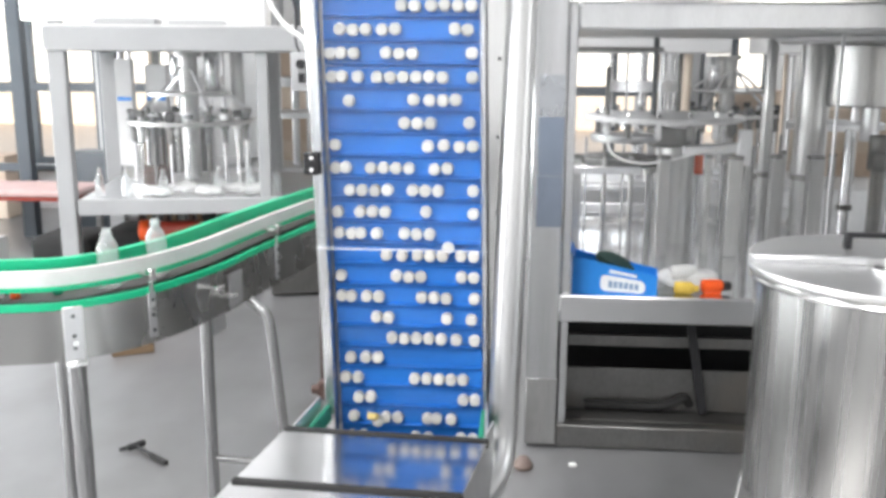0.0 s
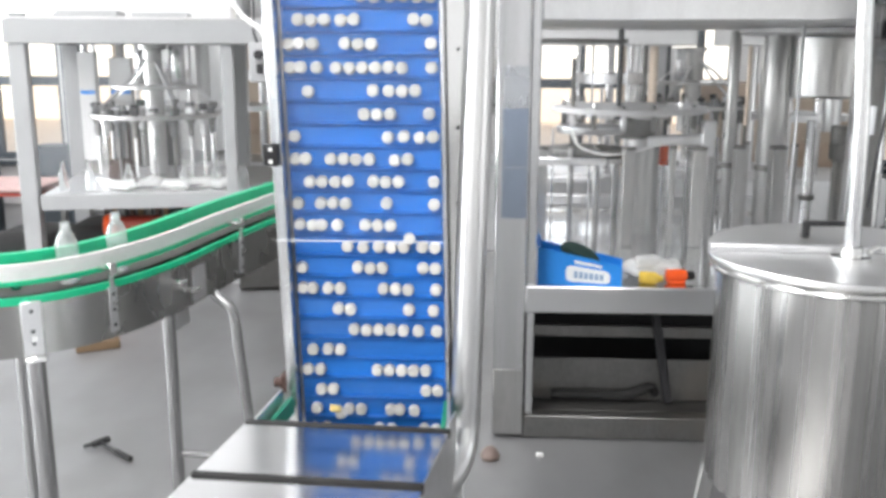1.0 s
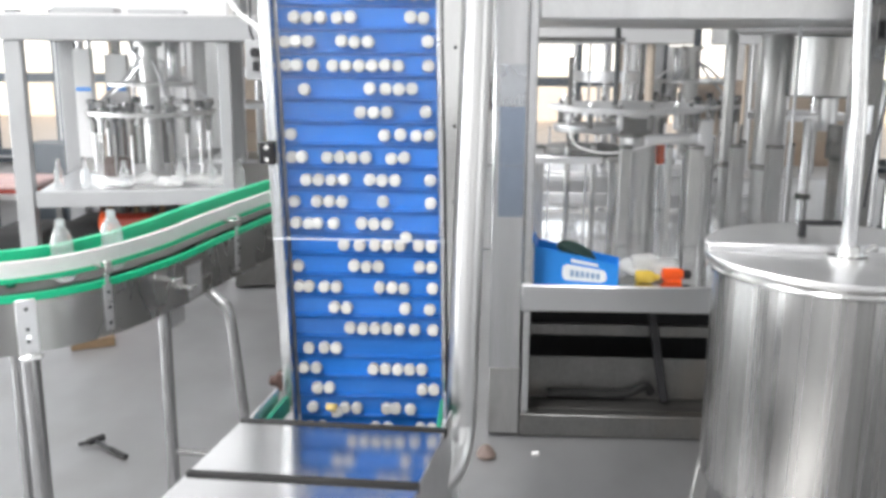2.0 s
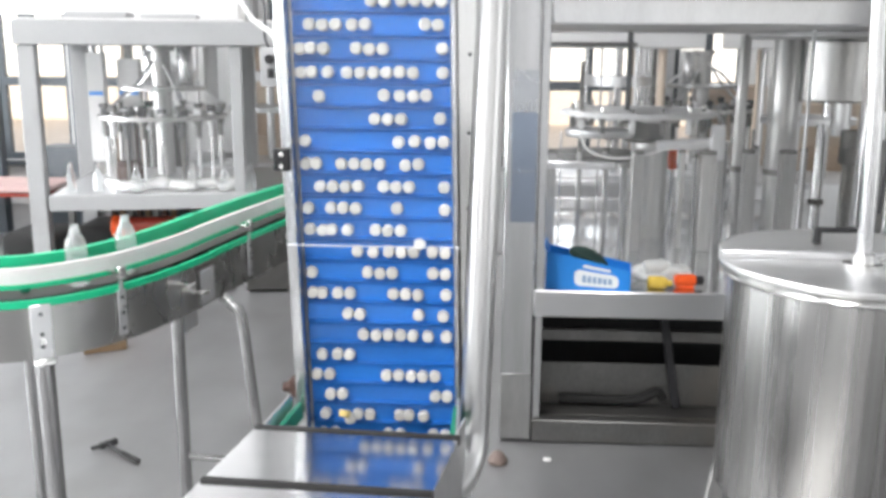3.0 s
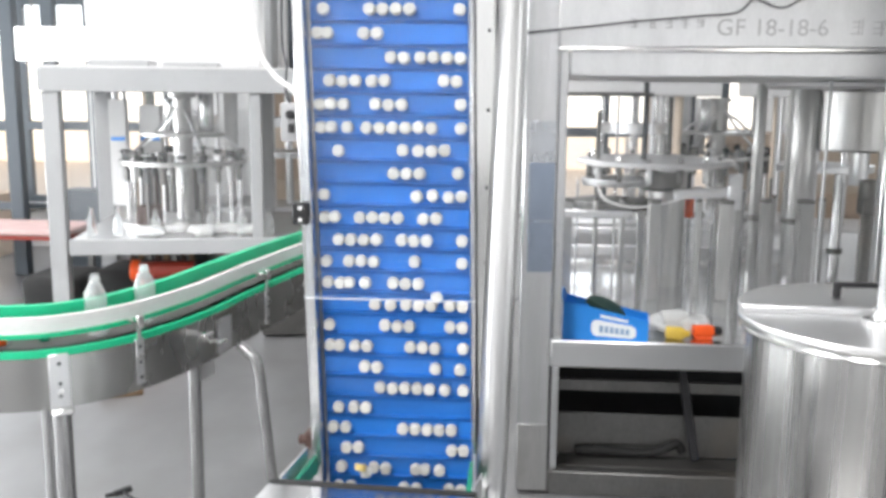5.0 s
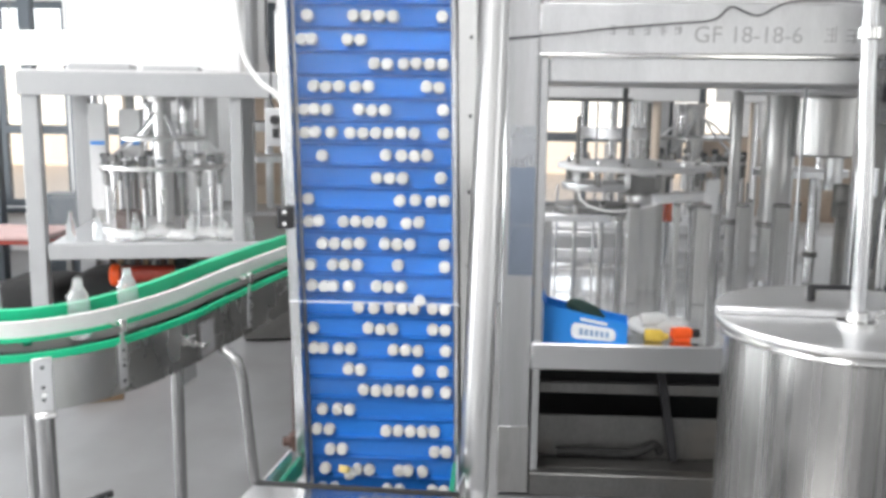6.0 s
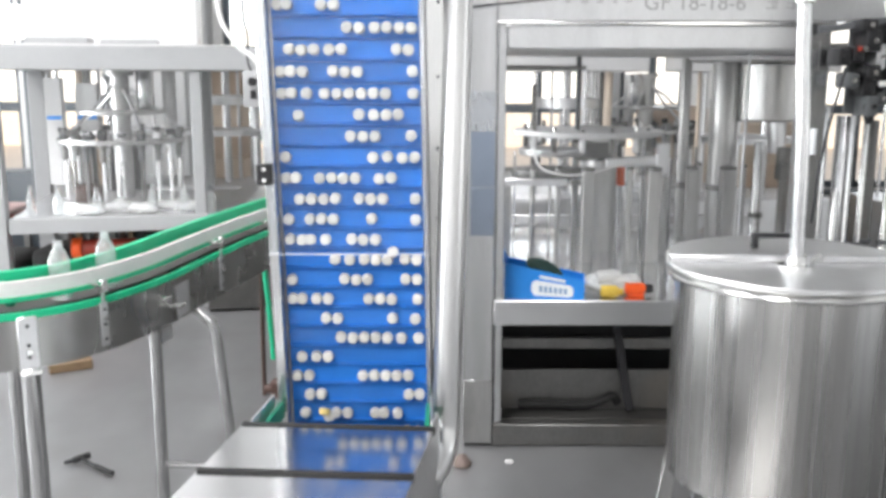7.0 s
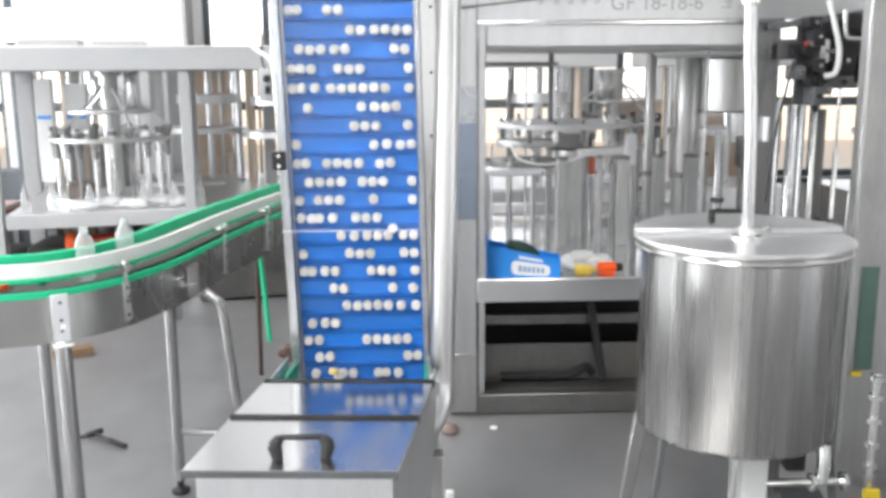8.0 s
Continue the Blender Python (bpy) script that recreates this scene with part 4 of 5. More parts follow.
def slanted(b):
    """Carton pieces stand higher at the flap end."""
    inv = bm_.inverted()
    for v in b.verts:
        p = inv @ v.co
        p.z *= 1.0 - 0.27 * p.x / W
        v.co = bm_ @ p
    return b


for a in ((-W, W, -D, -D + 0.003, 0, Hh), (-W, W, D - 0.003, D, 0, Hh), (-W, -W + 0.003, -D + 0.003, D - 0.003, 0, Hh), (W - 0.003, W, -D + 0.003, D - 0.003, 0, Hh), (-W + 0.003, W - 0.003, -D + 0.003, D - 0.003, 0, 0.003)):
    part("carton_wall", slanted(box(*a, 0.0008, None, bm_)), BOX_BLUE, bx)
part("flap", beam(bm_ @ Vector((-W, 0, Hh * 1.27)), bm_ @ Vector((-W - 0.010, 0, Hh * 1.27 + 0.03)), D * 1.9, 0.003, 0.0005), BOX_BLUE, bx)
lab = box(-0.055, 0.125, -D - 0.002, -D - 0.0005, 0.018, 0.082, 0.0, None)
bmesh.ops.bevel(lab, geom=[e for e in lab.edges if abs(e.verts[0].co.y - e.verts[1].co.y) > 0.001], offset=0.024, segments=5, affect="EDGES", profile=0.5)
bmesh.ops.transform(lab, matrix=bm_, verts=lab.verts)
lb = part("label", slanted(lab), LABEL_WHITE, bx, "white rounded label with unreadable print")
for j in range(6):
    part("print_bar", slanted(box(-0.022 + j * 0.021, -0.007 + j * 0.021, -D - 0.0032, -D - 0.0022, 0.034, 0.062, 0, None, bm_)), INK, lb)
part("print_bar", slanted(box(-0.02, 0.09, -D - 0.0016, -D - 0.0004, 0.093, 0.106, 0, None, bm_)), LABEL_WHITE, bx, "faint white line of print")
b = lathe(((0.0, 0), (0.05, 0.004), (0.05, 0.03), (0.03, 0.05), (0.0, 0.055)), (0, 0, 0), 18)
bmesh.ops.transform(b, matrix=bm_ @ pose(-0.01, 0.0, 0.105, 8, 24, 0) @ Matrix.Diagonal((1.7, 0.9, 1, 1)), verts=b.verts)
single("glove", b, GLOVE, "dark green work glove bulging from the carton", "glove")
b = lathe(((0.0, 0), (0.022, 0.0), (0.027, 0.006), (0.027, 0.065), (0.018, 0.08), (0.013, 0.082), (0.013, 0.098), (0.0, 0.098)), (0.925, 3.545, 0.660), 26, axis=(1, -0.12, 0))
single("small_bottle", b, YELLOW, "small amber plastic bottle lying on the tray", "bottle")
b = lathe(((0.03, 0), (0.035, 0.02), (0.036, 0.09), (0.026, 0.105), (0.0, 0.106)), (0.92, 3.62, 0.70), 20, axis=(1, 0.1, 0.05))
single("container", b, BAG, "clear plastic container lying on the tray", "container")
b = bmesh.new()
bmesh.ops.create_icosphere(b, subdivisions=4, radius=1, matrix=pose(1.00, 3.66, 0.672) @ Matrix.Diagonal((0.14, 0.08, 0.045, 1)))
for v in b.verts:
    v.co += v.normal * 0.016 * noise.noise(v.co * 26) if v.normal.length else Vector()
    v.co.z = max(v.co.z, 0.634)
single("plastic_bag", b, BAG, "crumpled clear plastic bag on the tray", "bag")
tape = thing("tape_measure", (1.10, 3.57, 0.632), "orange hand tool with a black end on the tray", "tool")
part("body", lathe(((0.016, 0), (0.026, 0.004), (0.027, 0.07), (0.022, 0.085)), (1.04, 3.57, 0.664), 22, axis=(1, 0.1, 0)), ORANGE, tape)
part("nozzle", lathe(((0.019, 0), (0.019, 0.03), (0.013, 0.036)), (1.125, 3.578, 0.664), 18, axis=(1, 0.1, 0)), BLACK, tape)
part("grip", box(1.05, 1.12, 3.55, 3.60, 0.632, 0.645, 0.004), ORANGE, tape)

# ---- mixing tank ----
TX, TY, TR = 1.232, 2.235, 0.318
tank = thing("mixing_tank", (TX, TY, 0), "round brushed stainless mixing tank with a hinged lid on splayed legs", "tank")
part("shell", lathe(((0.0, 0.385), (0.27, 0.395), (TR - 0.012, 0.412), (TR, 0.428), (TR, 1.012), (TR - 0.004, 1.012)), (TX, TY, 0), 96, cap=False), TANK, tank)
part("seam", box(TX - 0.035, TX - 0.033, TY - TR - 0.0007, TY - TR + 0.004, 0.43, 1.01, 0), STEEL_OLD, tank, "fine upright weld seam")
part("rim", lathe(((TR - 0.004, 1.012), (TR + 0.012, 1.013), (TR + 0.022, 1.018), (TR + 0.025, 1.024), (TR + 0.022, 1.030), (TR + 0.010, 1.034), (TR + 0.006, 1.0415), (TR - 0.03, 1.0415)), (TX, TY, 0), 96, cap=False), CHROME, tank)
LZ = 1.042


def half_disc(r, z0, z1, y_cut, keep):
    b = lathe(((0.0, z0), (r - 0.004, z0), (r, z0 + 0.004), (r, z1 - 0.004), (r - 0.004, z1), (0.0, z1)), (TX, TY, 0), 96, cap=False)
    bmesh.ops.remove_doubles(b, verts=b.verts, dist=0.0005)
    geom = b.verts[:] + b.edges[:] + b.faces[:]
    cut = bmesh.ops.bisect_plane(b, geom=geom, plane_co=(TX, y_cut, 0), plane_no=(0, keep, 0), clear_inner=True)
    edges = [e for e in cut["geom_cut"] if isinstance(e, bmesh.types.BMEdge)]
    bmesh.ops.holes_fill(b, edges=edges, sides=0)
    bmesh.ops.recalc_face_normals(b, faces=b.faces)
    return b


front = part("front_lid", half_disc(TR + 0.026, LZ, LZ + 0.014, TY + 0.03, -1), LID, tank, "fixed front half of the lid")
back = part("back_lid", half_disc(TR + 0.026, LZ, LZ + 0.034, TY + 0.034, 1), LID, tank, "raised hinged back half of the lid")
part("hinge_strip", box(TX - TR - 0.020, TX + TR + 0.020, TY + 0.010, TY + 0.0335, LZ + 0.0142, LZ + 0.034, 0.003), STEEL_MATT, back)
hy = TY + 0.13
hd = part("handle", box(TX - 0.066, TX + 0.067, hy - 0.010, hy + 0.010, LZ + 0.066, LZ + 0.080, 0.005, segments=2), BLACK, back, "black plastic bow handle")
for x in (TX - 0.059, TX + 0.060):
    part("handle_post", box(x - 0.010, x + 0.010, hy - 0.012, hy + 0.012, LZ + 0.034, LZ + 0.078, 0.005, segments=2), BLACK, hd)
pipe = part("inlet_pipe", tube(((TX - 0.005, TY - 0.06, LZ + 0.014), (TX - 0.012, TY - 0.058, 1.4), (TX - 0.03, TY - 0.05, 1.77), (TX - 0.045, TY - 0.045, 2.6)), 0.0195, 20), STEEL_V, tank, "upright steel inlet pipe")
part("flange", lathe(((0.05, 0), (0.05, 0.010), (0.028, 0.012), (0.028, 0.035), (0.022, 0.037)), (TX - 0.005, TY - 0.06, LZ + 0.0142), 26), CHROME, pipe)
part("union", lathe(((0.021, 0), (0.030, 0.004), (0.030, 0.03), (0.021, 0.034)), (TX - 0.0302, TY - 0.05, 1.775), 22), CHROME, pipe)
b = bmesh.new()
tube(((TX + 0.03, TY - 0.075, LZ + 0.035), (TX + 0.055, TY - 0.07, LZ + 0.05), (TX + 0.07, TY - 0.05, LZ + 0.036)), 0.007, 10, b)
part("clamp_wing", b, CHROME, pipe)
for a in (206, 158, 50, 338):
    c, s = math.cos(radians(a)), math.sin(radians(a))
    l = part("leg", beam((TX + 0.300 * c, TY + 0.300 * s, 0.418), (TX + 0.345 * c, TY + 0.345 * s, 0.075), 0.045 if a == 158 else 0.022, 0.02, 0.004), STEEL_MID if a == 158 else DARKGREY, tank)
    part("caster", rod((TX + 0.345 * c - 0.014, TY + 0.345 * s, 0.037), (TX + 0.345 * c + 0.014, TY + 0.345 * s, 0.037), 0.037, seg=20, lip=0.006), BLACK, l)
    part("fork", box(TX + 0.345 * c - 0.02, TX + 0.345 * c + 0.02, TY + 0.345 * s - 0.012, TY + 0.345 * s + 0.012, 0.06, 0.085, 0.003), STEEL_OLD, l)
pump = thing("pump", (1.30, 2.1, 0), "grey metering pump with steel pipework under the tank", "pump")
part("base", box(1.205, 1.29, 2.04, 2.16, 0.0, 0.38, 0.006), PAINT_WHITE, pump, "pale enamelled stand")
part("side_rod", rod((1.18, 2.05, 0.0), (1.18, 2.05, 0.39), 0.010, seg=12), CHROME, pump)
part("outlet_pipe", tube(((1.29, 2.06, 0.275), (1.40, 2.06, 0.275), (1.48, 2.06, 0.274), (1.56, 2.07, 0.273)), 0.014, 12), CHROME, pump)
for x in (1.43, 1.535):
    part("flange", lathe(((0.020, 0), (0.032, 0.004), (0.032, 0.014), (0.020, 0.018)), (x, 2.061, 0.275), 20, axis=(1, 0, 0)), CHROME, pump)
part("elbow", tube(((1.47, 2.06, 0.275), (1.472, 2.06, 0.30), (1.475, 2.06, 0.34), (1.475, 2.07, 0.40)), 0.022, 14), CHROME, pump)
part("drain", rod((1.36, 2.2, 0.18), (1.36, 2.2, 0.40), 0.03, seg=16), STEEL_OLD, pump)
part("drain_valve", box(1.355, 1.42, 2.06, 2.12, 0.31, 0.385, 0.01, segments=2), BLACK, pump, "black valve body")
part("motor", rod((1.40, 2.24, 0.10), (1.55, 2.24, 0.10), 0.07, seg=24, lip=0.008), DARKGREY, pump)

# ---- machine corner with pneumatics ----
corner = thing("steel_cabinet", (1.9, 2.75, 0), "tall stainless cabinet with a green tinted panel beside the tank", "cabinet")
part("body", box(1.80, 2.35, 2.62, 2.70, 0.03, 2.35, 0.005), STEEL_MID, corner)
part("panel", box(1.832, 1.90, 2.614, 2.619, 0.46, 0.86, 0.002), GREEN_GLASS, corner, "green tinted plastic panel")
part("edge", box(1.785, 1.80, 2.606, 2.618, 0.03, 2.35, 0.002), STEEL_V, corner)
part("label", box(1.82, 1.86, 2.611, 2.6135, 0.435, 0.455, 0), YELLOW_PAINT, corner, "small yellow label")
valve = thing("pipe_valve", (1.80, 2.38, 0), "small steel pipe stack with a yellow handled valve", "valve")
part("stack", rod((1.81, 2.40, 0), (1.81, 2.40, 0.52), 0.014, seg=14), CHROME, valve)
for z in (0.16, 0.24, 0.33, 0.42, 0.49):
    part("fitting", lathe(((0.016, 0), (0.026, 0.004), (0.026, 0.022), (0.016, 0.026)), (1.81, 2.40, z), 16), CHROME, valve)
part("handle", box(1.775, 1.835, 2.355, 2.375, 0.055, 0.095, 0.004), YELLOW_PAINT, valve, "yellow valve handle")
part("handle_stem", rod((1.81, 2.372, 0.075), (1.81, 2.395, 0.075), 0.008, seg=10), CHROME, valve)

pneu = thing("air_valve_set", (1.95, 3.34, 1.4), "dark pneumatic valves and regulators with hoses", "valve set")
pr = random.Random(5)
part("rail", beam((1.72, 3.38, 1.765), (2.2, 3.32, 1.83), 0.04, 0.03), DARKGREY, pneu)
part("mount", box(1.86, 1.94, 3.40, 3.42, 1.44, 1.80, 0.003), DARKGREY, pneu)
for x, y, z, sx_, sz_, mat in ((1.79, 3.30, 1.66, 0.05, 0.07, BLACK), (1.845, 3.30, 1.67, 0.05, 0.06, BLACK), (1.85, 3.275, 1.69, 0.03, 0.02, RED), (2.13, 3.33, 1.70, 0.05, 0.10, BLACK), (1.97, 3.33, 1.66, 0.06, 0.09, BLACK), (1.965, 3.33, 1.50, 0.05, 0.05, DARKGREY), (1.90, 3.30, 1.72, 0.06, 0.08, BLACK), (1.905, 3.29, 1.60, 0.055, 0.06, BLACK), (1.90, 3.31, 1.54, 0.05, 0.06, BLACK),
                              (1.915, 3.30, 1.47, 0.045, 0.08, DARKGREY), (1.83, 3.30, 1.57, 0.05, 0.06, DARKGREY), (2.08, 3.34, 1.66, 0.17, 0.22, BLACK), (2.02, 3.33, 1.73, 0.10, 0.12, BLACK), (1.88, 3.30, 1.78, 0.06, 0.05, BLACK), (1.935, 3.31, 1.66, 0.04, 0.10, STEEL_MATT), (2.04, 3.33, 1.62, 0.12, 0.14, BLACK), (2.03, 3.33, 1.53, 0.14, 0.06, DARKGREY), (2.10, 3.33, 1.58, 0.06, 0.12, BLACK)):
    b = box(x - sx_ / 2, x + sx_ / 2, y - 0.03, y + 0.09, z - sz_ / 2, z + sz_ / 2, 0.008, segments=2)
    v_ = part("valve", b, mat, pneu)
    part("fitting", rod((x, y - 0.028, z), (x, y - 0.045, z), 0.010, seg=10), pr.choice((CHROME, BLACK)), v_)
part("bowl", lathe(((0.008, 0), (0.020, 0.02), (0.024, 0.06), (0.024, 0.08)), (1.915, 3.30, 1.40), 16), BLACK, pneu)
part("hose", tube(((1.93, 3.27, 1.87), (1.955, 3.26, 1.78), (1.985, 3.26, 1.66), (1.975, 3.26, 1.57), (1.93, 3.27, 1.555)), 0.012, 12), CABLE_WHITE, pneu, "thick white air hose")
part("hose", tube(((1.80, 3.28, 1.62), (1.775, 3.28, 1.50), (1.75, 3.29, 1.35), (1.735, 3.30, 1.2), (1.73, 3.32, 1.0)), 0.006, 8), CABLE_DARK, pneu, "thin dark air hose")
part("gauge_frame", tube(((2.00, 3.27, 1.83), (2.01, 3.27, 1.73), (2.04, 3.27, 1.71), (2.10, 3.27, 1.715), (2.12, 3.27, 1.75), (2.11, 3.27, 1.83)), 0.010, 10), CHROME, pneu)
part("gauge", box(2.02, 2.10, 3.275, 3.31, 1.74, 1.82, 0.01), BLACK, pneu)
part("capsule", lathe(((0.012, 0), (0.014, 0.006), (0.014, 0.10), (0.012, 0.106)), (1.745, 3.40, 1.27), 16), LABEL_WHITE, pneu, "white filter capsule")
for x, y, r, z0, z1, mat in ((1.86, 3.62, 0.034, 0.0, 1.46, STEEL_V), (1.97, 3.62, 0.042, 0.0, 1.42, STEEL_V), (2.04, 3.58, 0.012, 0.0, 1.42, CHROME), (2.10, 3.66, 0.03, 0.0, 1.40, STEEL_OLD), (1.92, 3.56, 0.010, 0.0, 1.1, CHROME), (2.16, 3.60, 0.012, 0, 1.2, CHROME)):
    c_ = thing("air_cylinder", (x, y, 0), "upright stainless air cylinder behind the tank", "cylinder", "air cylinders")
    part("barrel", rod((x, y, z0), (x, y, z1), r, seg=20, lip=0.003), mat, c_)
    part("collar", lathe(((r, 0), (r + 0.010, 0.004), (r + 0.010, 0.022), (r, 0.026)), (x, y, 0.84 + 0.05 * (x - 1.8)), 18), DARKGREY, c_)

# ---- far filling machine on the other side of the conveyor ----
LA = math.degrees(math.atan2(0.27, 1.24))
LM = turned(-2.69, 5.60, 0, LA)
far = thing("labelling_machine", (-2.0, 6.2, 0), "grey framed filling machine standing beyond the conveyor", "machine")
LW, LD = 1.95, 1.45
for x, y, w in ((0, 0, 0.108), (1.29, 0.0, 0.078), (0, LD, 0.12), (1.29, LD, 0.1), (LW, LD, 0.1)):
    part("post", box(x - w / 2, x + w / 2, y - w / 2, y + w / 2, 0, 1.61, 0.006, m=LM), PAINT_GREY, far)
for a in ((-0.07, LW, -0.065, 0.045), (-0.07, LW, LD - 0.05, LD + 0.06)):
    part("top_beam", box(*a, 1.612, 1.765, 0.006, m=LM), PAINT_GREY, far)
part("top_beam", box(-0.066, 0.05, 0.047, LD - 0.052, 1.612, 1.765, 0.006, m=LM), PAINT_GREY, far)
part("top_plate", box(-0.06, LW, -0.05, LD, 1.767, 1.78, 0.004, m=LM), PAINT_WHITE, far)
part("table_beam", box(0.067, LW, -0.055, -0.005, 0.545, 0.648, 0.005, m=LM), PAINT_GREY, far)
part("table_top", box(0.067, LW, -0.004, LD - 0.06, 0.60, 0.644, 0.004, m=LM), STEEL_H, far)
# Another hazing sheet, added across the far machine's front.
ob = part("guard_door", box(0.07, 1.235, 0.06, 0.066, 0.65, 1.608, 0.001, m=LM), HAZED, far, "assumed clear guard panel with haze put into its colour")
ob.visible_shadow = False
part("hood", box(0.12, 1.30, 0.55, 1.25, 1.79, 3.2, 0.01, m=LM), PAINT_WHITE, far, "tall white sheet-metal hood on the frame")
part("ledge", box(0.24, 0.62, -0.02, 0.3, 1.782, 1.82, 0.004, m=LM), PAINT_GREY, far)
part("ledge", box(0.70, 1.05, 0.02, 0.3, 1.782, 1.81, 0.004, m=LM), PAINT_GREY, far)
part("lower_beam", box(0.067, LW, -0.05, 0.0, 0.10, 0.18, 0.004, m=LM), PAINT_GREY, far)
# Plinth whose dark colour stands for the shade below the far machine.
part("plinth", box(1.32, LW, -0.25, 1.3, 0.02, 0.30, 0.006, m=LM), SHADE_STEEL, far, "plinth, coloured dark for the shade under the machine")

CX, CY = -2.13, 6.42
car = thing("filling_carousel", (CX, CY, 0.644), "stainless filling carousel with a ring of valves and hoses", "carousel")
part("column", lathe(((0.10, 0), (0.10, 0.02), (0.065, 0.03), (0.065, 0.93), (0.10, 0.935), (0.10, 0.968)), (CX, CY, 0.644), 28), STEEL_MID, car)
part("ring", lathe(((0.36, 0), (0.45, 0), (0.455, 0.005), (0.455, 0.03), (0.36, 0.03)), (CX, CY, 1.10), 44, cap=False), STEEL_MID, car)
part("ring", lathe(((0.0, 0), (0.30, 0), (0.305, 0.005), (0.305, 0.025), (0.0, 0.03)), (CX, CY, 1.30), 40), STEEL_MID, car)
part("base_ring", lathe(((0.0, 0), (0.44, 0), (0.445, 0.005), (0.445, 0.04), (0.0, 0.05)), (CX, CY, 0.6445), 44), STEEL_MATT, car)
cr = random.Random(12)
for j in range(20):
    a = 2 * math.pi * j / 20
    x, y = CX + 0.41 * math.cos(a), CY + 0.41 * math.sin(a)
    v_ = part("filling_valve", lathe(((0.012, 0), (0.022, 0.01), (0.022, 0.09), (0.034, 0.10), (0.034, 0.15), (0.018, 0.16), (0.018, 0.22)), (x, y, 0.98), 12), (STEEL_OLD, STEEL_MATT, DARKGREY)[j % 3], car)
    part("lift_rod", rod((x, y, 0.695), (x, y, 0.979), 0.011, seg=8), (STEEL_MATT, CHROME, STEEL_OLD)[j % 3], v_)
    part("valve_head", box(x - 0.028, x + 0.028, y - 0.028, y + 0.028, 1.135 + 0.02 * (j % 3), 1.185 + 0.02 * (j % 2), 0.008), (DARKGREY, STEEL_OLD, STEEL_MATT, BLACK)[j % 4], v_)
    x2, y2 = CX + 0.07 * math.cos(a), CY + 0.07 * math.sin(a)
    if j % 4 == 1:
        part("hose", tube(((x, y, 1.20), ((x + CX) / 2, (y + CY) / 2, 1.33 + cr.uniform(0, 0.1)), (x2, y2, 1.45 + cr.uniform(-0.05, 0.08))), 0.011, 8, steps=5), STEEL_MATT, v_, "pale feed hose")
for dx, dy, r, z0, z1, mat in ((-0.12, 0.10, 0.045, 1.33, 1.60, STEEL_V), (0.16, 0.05, 0.055, 1.33, 1.61, STEEL_V), (0.30, 0.20, 0.05, 1.13, 1.61, PAINT_WHITE)):
    part("bowl", rod((CX + dx, CY + dy, z0), (CX + dx, CY + dy, z1), r, seg=20, lip=0.004), mat, car)
for x, y, z0, z1, w in ((-2.68, 6.55, 0.76, 1.56, 0.13), (-2.46, 6.62, 1.16, 1.52, 0.17)):
    p = thing("control_panel", (x, y, z0), "white enamelled control panel with a blue stripe", "panel", "control panels")
    part("plate", box(x - w / 2, x + w / 2, y, y + 0.06, z0, z1, 0.005), PAINT_WHITE, p)
    part("stripe", box(x - w / 2 + 0.01, x + w / 2 - 0.01, y - 0.003, y - 0.0005, 1.25, 1.28, 0), BOX_BLUE, p, "blue printed stripe")
    if z0 < 1:
        part("stem", box(x - 0.03, x + 0.03, y + 0.02, y + 0.05, 0.644, z0, 0.003), STEEL_OLD, p)
    else:
        part("stem", box(x - 0.03, x + 0.03, y + 0.02, y + 0.05, z1, 1.615, 0.003), STEEL_OLD, p)
lr = random.Random(33)
for j in range(9):
    p = LM @ Vector((0.16 + 0.2 * j + lr.uniform(-0.05, 0.05), lr.uniform(0.06, 0.22), 0))
    h = lr.uniform(0.16, 0.20)
    prof = ((0.03, 0), (0.032, 0.01), (0.031, 0.11), (0.013, 0.15), (0.013, h))
    if j in (3, 7):
        continue
    single("bottle", lathe(prof, (p.x, p.y, 0.645), 16), PET, "clear plastic bottle standing on the machine table", "bottle", "bottles on the machine table")
for j in range(5):
    p = LM @ Vector((0.55 + 0.17 * j, 0.1 + lr.uniform(0, 0.18), 0))
    b = bmesh.new()
    bmesh.ops.create_icosphere(b, subdivisions=3, radius=1, matrix=pose(p.x, p.y, 0.675, 0, 0, lr.uniform(0, 180)) @ Matrix.Diagonal((0.11, 0.07, 0.04, 1)))
    for v in b.verts:
        v.co += v.normal * 0.022 * noise.noise(v.co * 18)
        v.co.z = max(v.co.z, 0.646)
    single("plastic_bag", b, BAG, "crumpled pale plastic wrap on the machine table", "bag", "wraps on the machine table")
p = LM @ Vector((0.50, 0.45, 0))
single("motor", lathe(((0.08, 0), (0.10, 0.01), (0.10, 0.14), (0.07, 0.17)), (p.x, p.y, 0.645), 24), RUST, "reddish brown round motor on the machine table", "motor")
p = LM @ Vector((0.72, 0.15, 0))
mot = thing("drive_motor", (p.x, p.y, 0.0), "orange-red drive motor under the machine table", "motor")
part("housing", rod((p.x - 0.24, p.y - 0.05, 0.40), (p.x + 0.12, p.y + 0.03, 0.40), 0.062, seg=24, lip=0.012), RED, mot)
part("fan_cover", rod((p.x - 0.30, p.y - 0.063, 0.40), (p.x - 0.235, p.y - 0.05, 0.40), 0.075, seg=24, lip=0.015), ORANGE, mot)
part("bed", box(p.x - 0.22, p.x + 0.12, p.y - 0.08, p.y + 0.1, 0.0, 0.33, 0.01), DARKGREY, mot)
